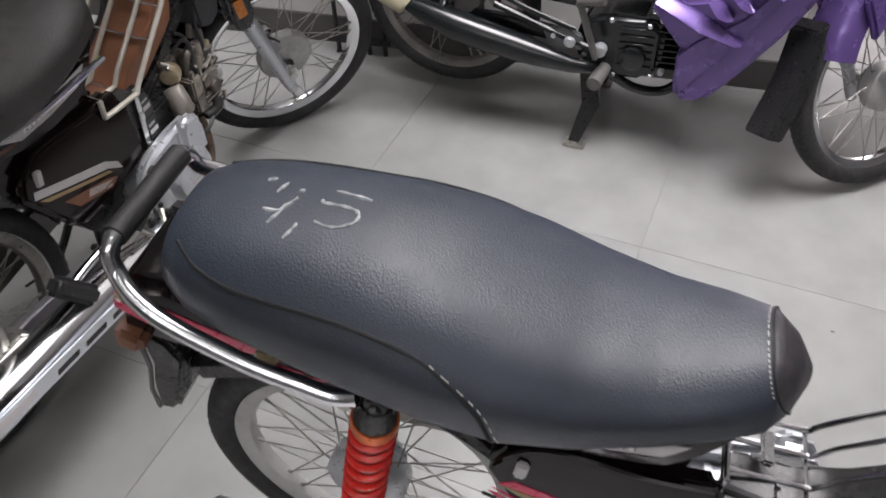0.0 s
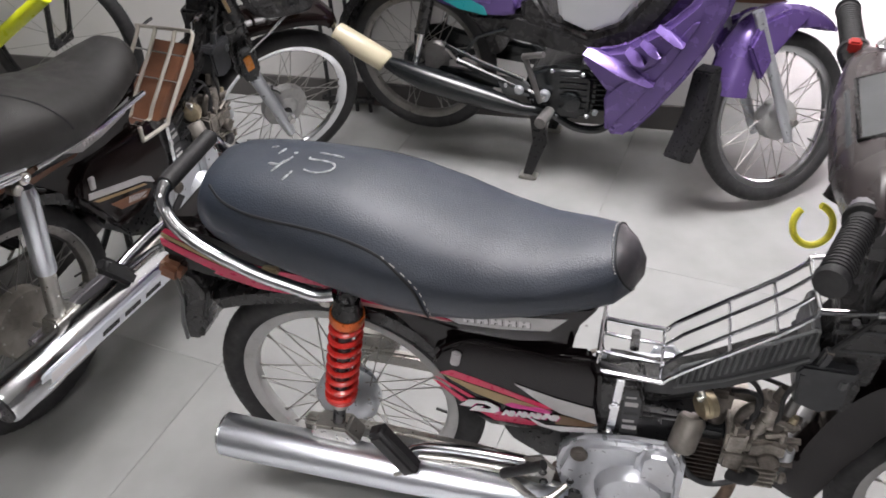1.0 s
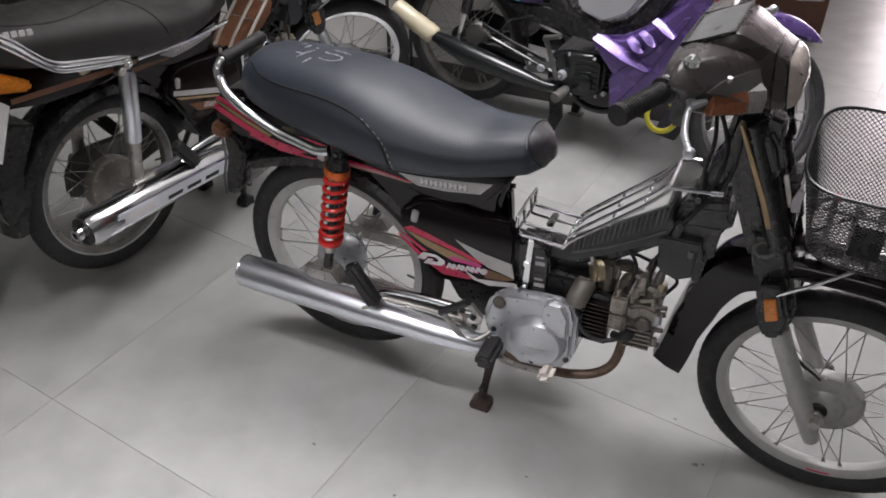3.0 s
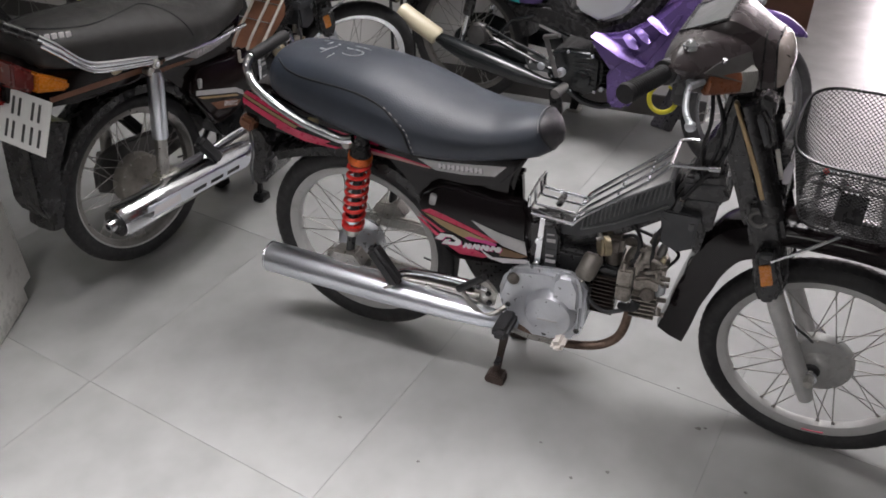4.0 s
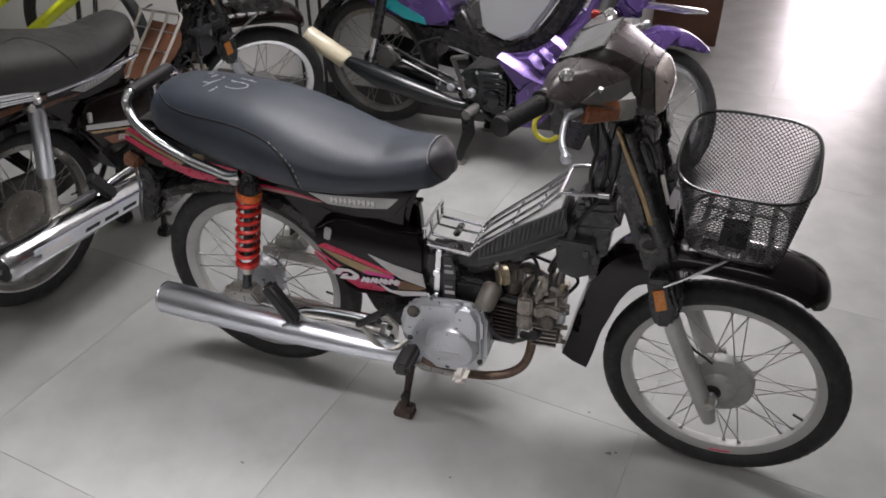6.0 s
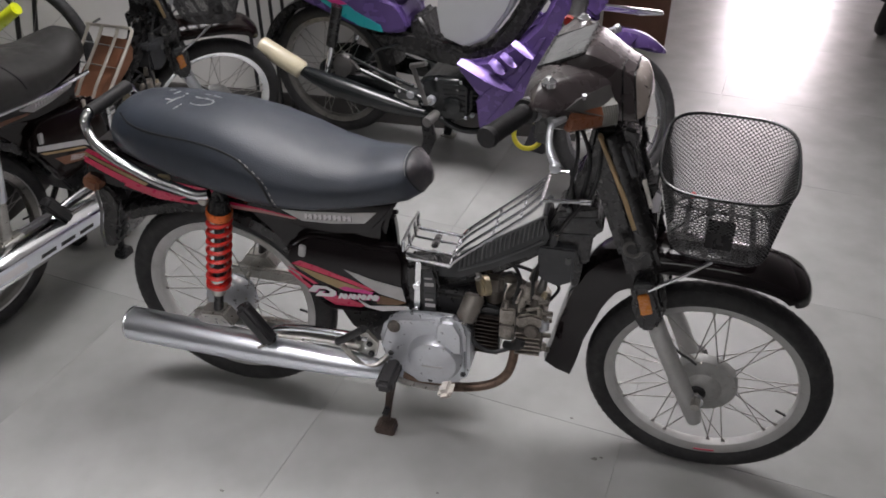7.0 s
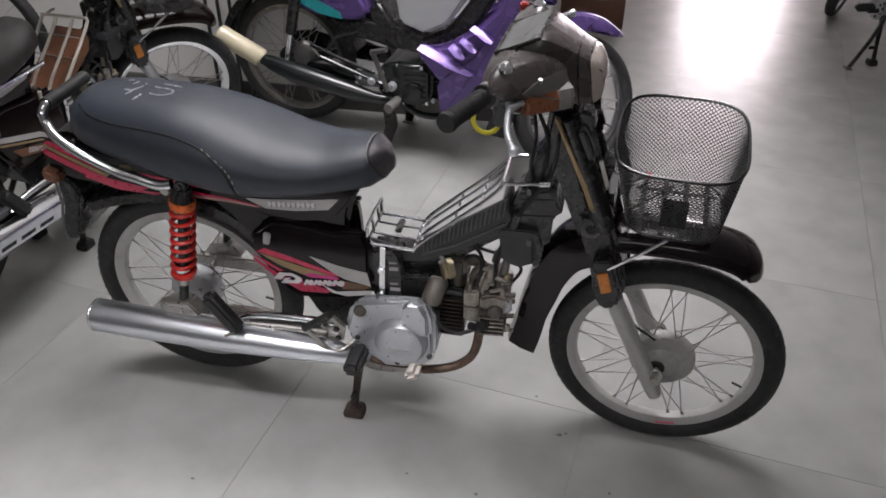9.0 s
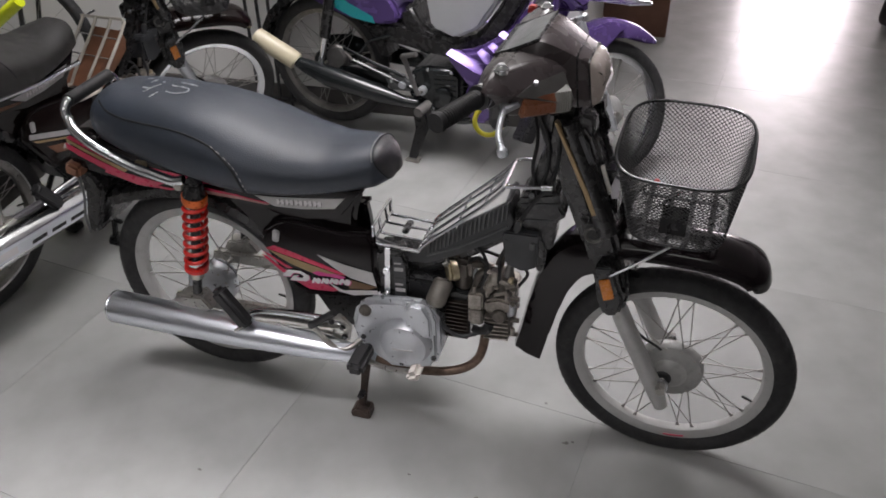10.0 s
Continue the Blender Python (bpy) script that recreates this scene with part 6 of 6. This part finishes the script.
    part("front_carrier", tube([(1.08, -0.09, 0.69), (1.32, -0.085, 0.665), (1.34, -0.07, 0.66), (1.34, 0.07, 0.66), (1.32, 0.085, 0.665), (1.08, 0.09, 0.69)], 0.006, 8), CHROME, root, "small chrome front carrier", S)
    for y in (-0.045, 0, 0.045):
        part("carrier_bar", tube([(1.08, y, 0.69), (1.335, y, 0.662)], 0.0045, 7), CHROME, root, "", S)
    for x in (1.12, 1.22):
        part("carrier_cross_bar", tube([(x, -0.088, 0.683 - 0.1 * (x - 1.12)), (x, 0.088, 0.683 - 0.1 * (x - 1.12))], 0.004, 7), CHROME, root, "", S)
    cowl = part("front_cowl", prism([(0.90, 0.78), (0.92, 0.92), (0.98, 0.98), (1.06, 0.94), (1.12, 0.80), (1.10, 0.66), (1.04, 0.62), (0.98, 0.66)], -0.10, 0.10, 0.03, 3), PURPLE, root, "violet front cowl", S)
    part("headlamp", prism([(1.10, 0.72), (1.08, 0.88), (1.125, 0.83), (1.135, 0.74)], -0.07, 0.07, 0.012), HEADL, cowl)
    part("handlebar", tube(smooth([(0.84, -0.31, 1.00), (0.90, -0.16, 1.00), (0.93, 0, 0.97), (0.90, 0.16, 1.00), (0.84, 0.31, 1.00)], 6), 0.012, 10), CHROME, root, "", S)
    for side in (-1, 1):
        part("grip", tube([(0.875, side * 0.21, 1.0), (0.835, side * 0.33, 1.0)], 0.018, 12), BLACKRUB, root, "", S)
        part("indicator", box((1.02, side * 0.125, 0.80), (0.06, 0.05, 0.045), 0.012), AMBER, cowl, "amber indicator")

    return root


# Room
floor = solid("floor", box((0.5, 2.5, -0.053), (11, 13, 0.1), 0), GROUT, "grey porcelain tile floor of a showroom", "floor", kind="structure")
WALL_Y = 1.72
solid("wall_north", box((-1.72, WALL_Y + 0.08, 1.5), (5.0, 0.16, 3.0), 0.002), WALL, "white painted wall behind the motorcycles", "wall", kind="structure")
solid("baseboard", box((-1.72, WALL_Y - 0.006, 0.05), (4.99, 0.012, 0.10), 0.002), SKIRT, "dark grey skirting along the wall", "skirting", kind="structure")
solid("wall_return", box((0.74, 2.44, 1.5), (0.12, 1.12, 3.0), 0.002), WALL, "white painted return wall", "wall", kind="structure")
solid("wood_panel", box((0.94, 2.98, 1.5), (0.42, 0.04, 3.0), 0.004), WOODP, "dark brown wooden panel at the end of a wall", "panel", kind="structure")
solid("wall_inner", box((0.74, 5.8, 1.5), (0.12, 5.58, 3.0), 0.002), WALL, "white painted side wall of the passage", "wall", kind="structure")
# Unseen enclosing walls, grey to hold down bounce and reflections.
for name, c, s in (("wall_west", (-4.06, 2.4, 1.5), (0.12, 12.8, 3.0)), ("wall_east", (5.06, 2.4, 1.5), (0.12, 12.8, 3.0)), ("wall_south", (0.5, -3.96, 1.5), (9.0, 0.12, 3.0))):
    solid(name, box(c, s, 0.002), WALL_GREY, "plain grey enclosing wall, unseen", "wall", kind="structure")
for name, x0, x1, z0, z1 in (("wall_far_a", -4.0, DOOR_X0, 0, 3.0), ("wall_far_b", DOOR_X1, 5.0, 0, 3.0), ("wall_far_lintel", DOOR_X0, DOOR_X1, DOOR_H, 3.0)):
    solid(name, box((0.5 * (x0 + x1), DOOR_Y + 0.08, 0.5 * (z0 + z1)), (x1 - x0, 0.16, z1 - z0), 0), WALL, "white wall around the bright doorway", "wall", kind="structure")
solid("ceiling", box((0.5, 2.4, 3.06), (9.2, 12.9, 0.1), 0), CEIL, "plain white ceiling", "ceiling", kind="structure")
solid("backdrop", box((0.5 * (DOOR_X0 + DOOR_X1), DOOR_Y + 1.2, 1.5), (5, 0.05, 5), 0), OUTDOOR, "bright overcast daylight outside the doorway", "daylight", kind="structure")
# Glowing panels added for the assumed lamps, all out of view.
for px, py, w, h, watts, spread in PANELS:
    lamp = thing("ceiling_light", pose(px, py, 3.0), "assumed white ceiling light panel, out of view", "ceiling light", "ceiling lights")
    part("frame", box((0, 0, -0.012), (w + 0.06, h + 0.06, 0.024), 0.004), WHITEP, lamp)
    part("diffuser", box((0, 0, -0.027), (w, h, 0.005), 0.001), LAMPM, lamp)

# Motorcycles
stepthrough(pose(0, 0.036, 0, 0, 0, -1.7), "black", "black step-through motorcycle with red shock and chrome silencer", steer=-4.5, group="parked motorcycles")
BROWN_BIKE = stepthrough(pose(-0.852, 0.08, 0, 1.5, 0, 81.4), "brown", "dark brown step-through motorcycle with chrome rack and basket", steer=-38, group="parked motorcycles")
violet_motorcycle(pose(-0.26, 1.54, 0, 0, 0, -7.7), 46)
far_bike = copy_thing(BROWN_BIKE, pose(2.58, 2.28, 0, -2.0, 0, 100))
tagged(far_bike, "dark motorcycle on its side stand farther along the floor", "motorcycle", "parked motorcycles")

# White cabinet
cab = thing("cabinet", pose(-1.058, -0.295, 0, 0, 0, 24), "low white laminate cabinet with a recessed plinth", "cabinet")
part("body", box((-0.23, -0.248, 0.46), (0.50, 0.60, 0.80), 0.004), SPECKLE, cab)

part("plinth", box((-0.232, -0.277, 0.03), (0.48, 0.58, 0.06), 0.002), SPECKLE, cab)

# Black railing by the wall
rail = thing("railing", pose(-0.58, 1.66, 0), "black metal railing standing by the wall", "railing")
for k in range(4):
    part("bar", tube([(-0.09 + 0.055 * k, 0, 0.0), (-0.09 + 0.055 * k, 0, 1.0)], 0.008, 8), BLACKMETAL, rail)
for z in (0.05, 0.98):
    part("rail", box((-0.01, 0, z), (0.22, 0.02, 0.02), 0.003), BLACKMETAL, rail)

# Bicycle by the wall
bic = thing("bicycle", pose(-1.62, 1.42, 0), "neon yellow bicycle with black tyres by the wall", "bicycle")
for cx in (0.0, -1.02):
    tyre = part("tyre", tube([Vector((cx + 0.31 * math.cos(t), 0, 0.335 + 0.31 * math.sin(t))) for t in (2 * math.pi * k / 56 for k in range(56))], 0.024, 10, ring=True), RUBBER, bic)
    part("rim", tube([Vector((cx + 0.283 * math.cos(t), 0, 0.335 + 0.283 * math.sin(t))) for t in (2 * math.pi * k / 56 for k in range(56))], 0.009, 8, ring=True), BLACKMETAL, tyre)
    part("hub", tube([(cx, -0.05, 0.335), (cx, 0.05, 0.335)], 0.02, 12), BLACKMETAL, tyre)
    for k in range(14):
        t = 2 * math.pi * k / 14
        part("spoke", tube([(cx + 0.018 * math.cos(t), 0.02 * (-1) ** k, 0.335 + 0.018 * math.sin(t)), (cx + 0.28 * math.cos(t + 0.2), 0, 0.335 + 0.28 * math.sin(t + 0.2))], 0.0012, 4), SPOKE, tyre)
for name, a, b, r in (("down_tube", (-0.44, -0.07, 0.212), (0.06, -0.07, 0.540), 0.027), ("upper_tube", (-0.60, -0.07, 0.330), (-0.10, -0.07, 0.640), 0.024), ("seat_tube", (-0.44, -0.05, 0.212), (-0.72, 0, 0.80), 0.018), ("top_tube", (-0.70, 0, 0.74), (-0.10, -0.05, 0.72), 0.018)):
    part(name, tube([a, b], r, 14), NEON, bic)
for side in (-1, 1):
    part("stay", tube([(0.0, side * 0.055, 0.335), (0.05, side * 0.06, 0.535), (-0.10, side * 0.04, 0.70)], 0.011, 8), BLACKMETAL, bic)
part("handlebar", tube([(-0.17, -0.28, 0.98), (-0.16, 0, 0.95), (-0.17, 0.28, 0.98)], 0.012, 8), BLACKMETAL, bic)
part("saddle", loft([superloop(x, hw, z0, z1, 16) for x, hw, z0, z1 in ((-0.88, 0.07, 0.88, 0.93), (-0.78, 0.06, 0.88, 0.93), (-0.62, 0.02, 0.89, 0.92))]), BLACKP, bic)
part("seat_post", tube([(-0.72, 0, 0.78), (-0.745, 0, 0.89)], 0.012, 8), BLACKMETAL, bic)
part("crank", tube([(-0.56, -0.07, 0.28), (-0.45, -0.07, 0.16)], 0.008, 8), BLACKMETAL, bic)

# Marks on the floor
STAIN = mat("dark_floor_mark", (0.10, 0.095, 0.09), 0.6, var=0.3, scale=60)
marks = random.Random(5)
for x, y, r in ((0.987, -0.057, 0.007), (0.918, 0.072, 0.005), (1.005, -0.05, 0.004), (0.80, -0.28, 0.006), (0.72, -0.33, 0.005), (0.62, -0.25, 0.004), (1.12, -0.22, 0.005), (0.35, -0.42, 0.004), (0.10, -0.36, 0.005), (1.30, -0.30, 0.004), (0.45, 0.62, 0.005), (0.85, 0.75, 0.004)):
    bm = bmesh.new()
    bm.faces.new([bm.verts.new((x + r * marks.uniform(0.6, 1.5) * math.cos(k * 0.785), y + r * marks.uniform(0.4, 1.1) * math.sin(k * 0.785), 0.0008)) for k in range(8)])
    part("stain", bm, STAIN, floor)

# Floor tiles
TILE_S, TILE_A = 0.785, radians(-9.0)
tile_me = finish("tile", box((0, 0, -0.006), (TILE_S - 0.0008, TILE_S - 0.0008, 0.012), 0.0004, seg=1), TILE)
TU, TV = Vector((math.cos(TILE_A), math.sin(TILE_A), 0)), Vector((-math.sin(TILE_A), math.cos(TILE_A), 0))
T0 = TU * 0.252 + TV * -0.587
for i in range(-6, 8):
    for j in range(-5, 12):
        c = T0 + TU * TILE_S * (i + 0.5) + TV * TILE_S * (j + 0.5)
        if -4.6 < c.x < 5.6 and -4.5 < c.y < 9.3:
            q = new("tile", tile_me)
            q.parent = floor
            q.matrix_basis = Matrix.Translation(c) @ Matrix.Rotation(TILE_A + radians(90) * ((i * 7 + j * 3) % 4), 4, "Z")
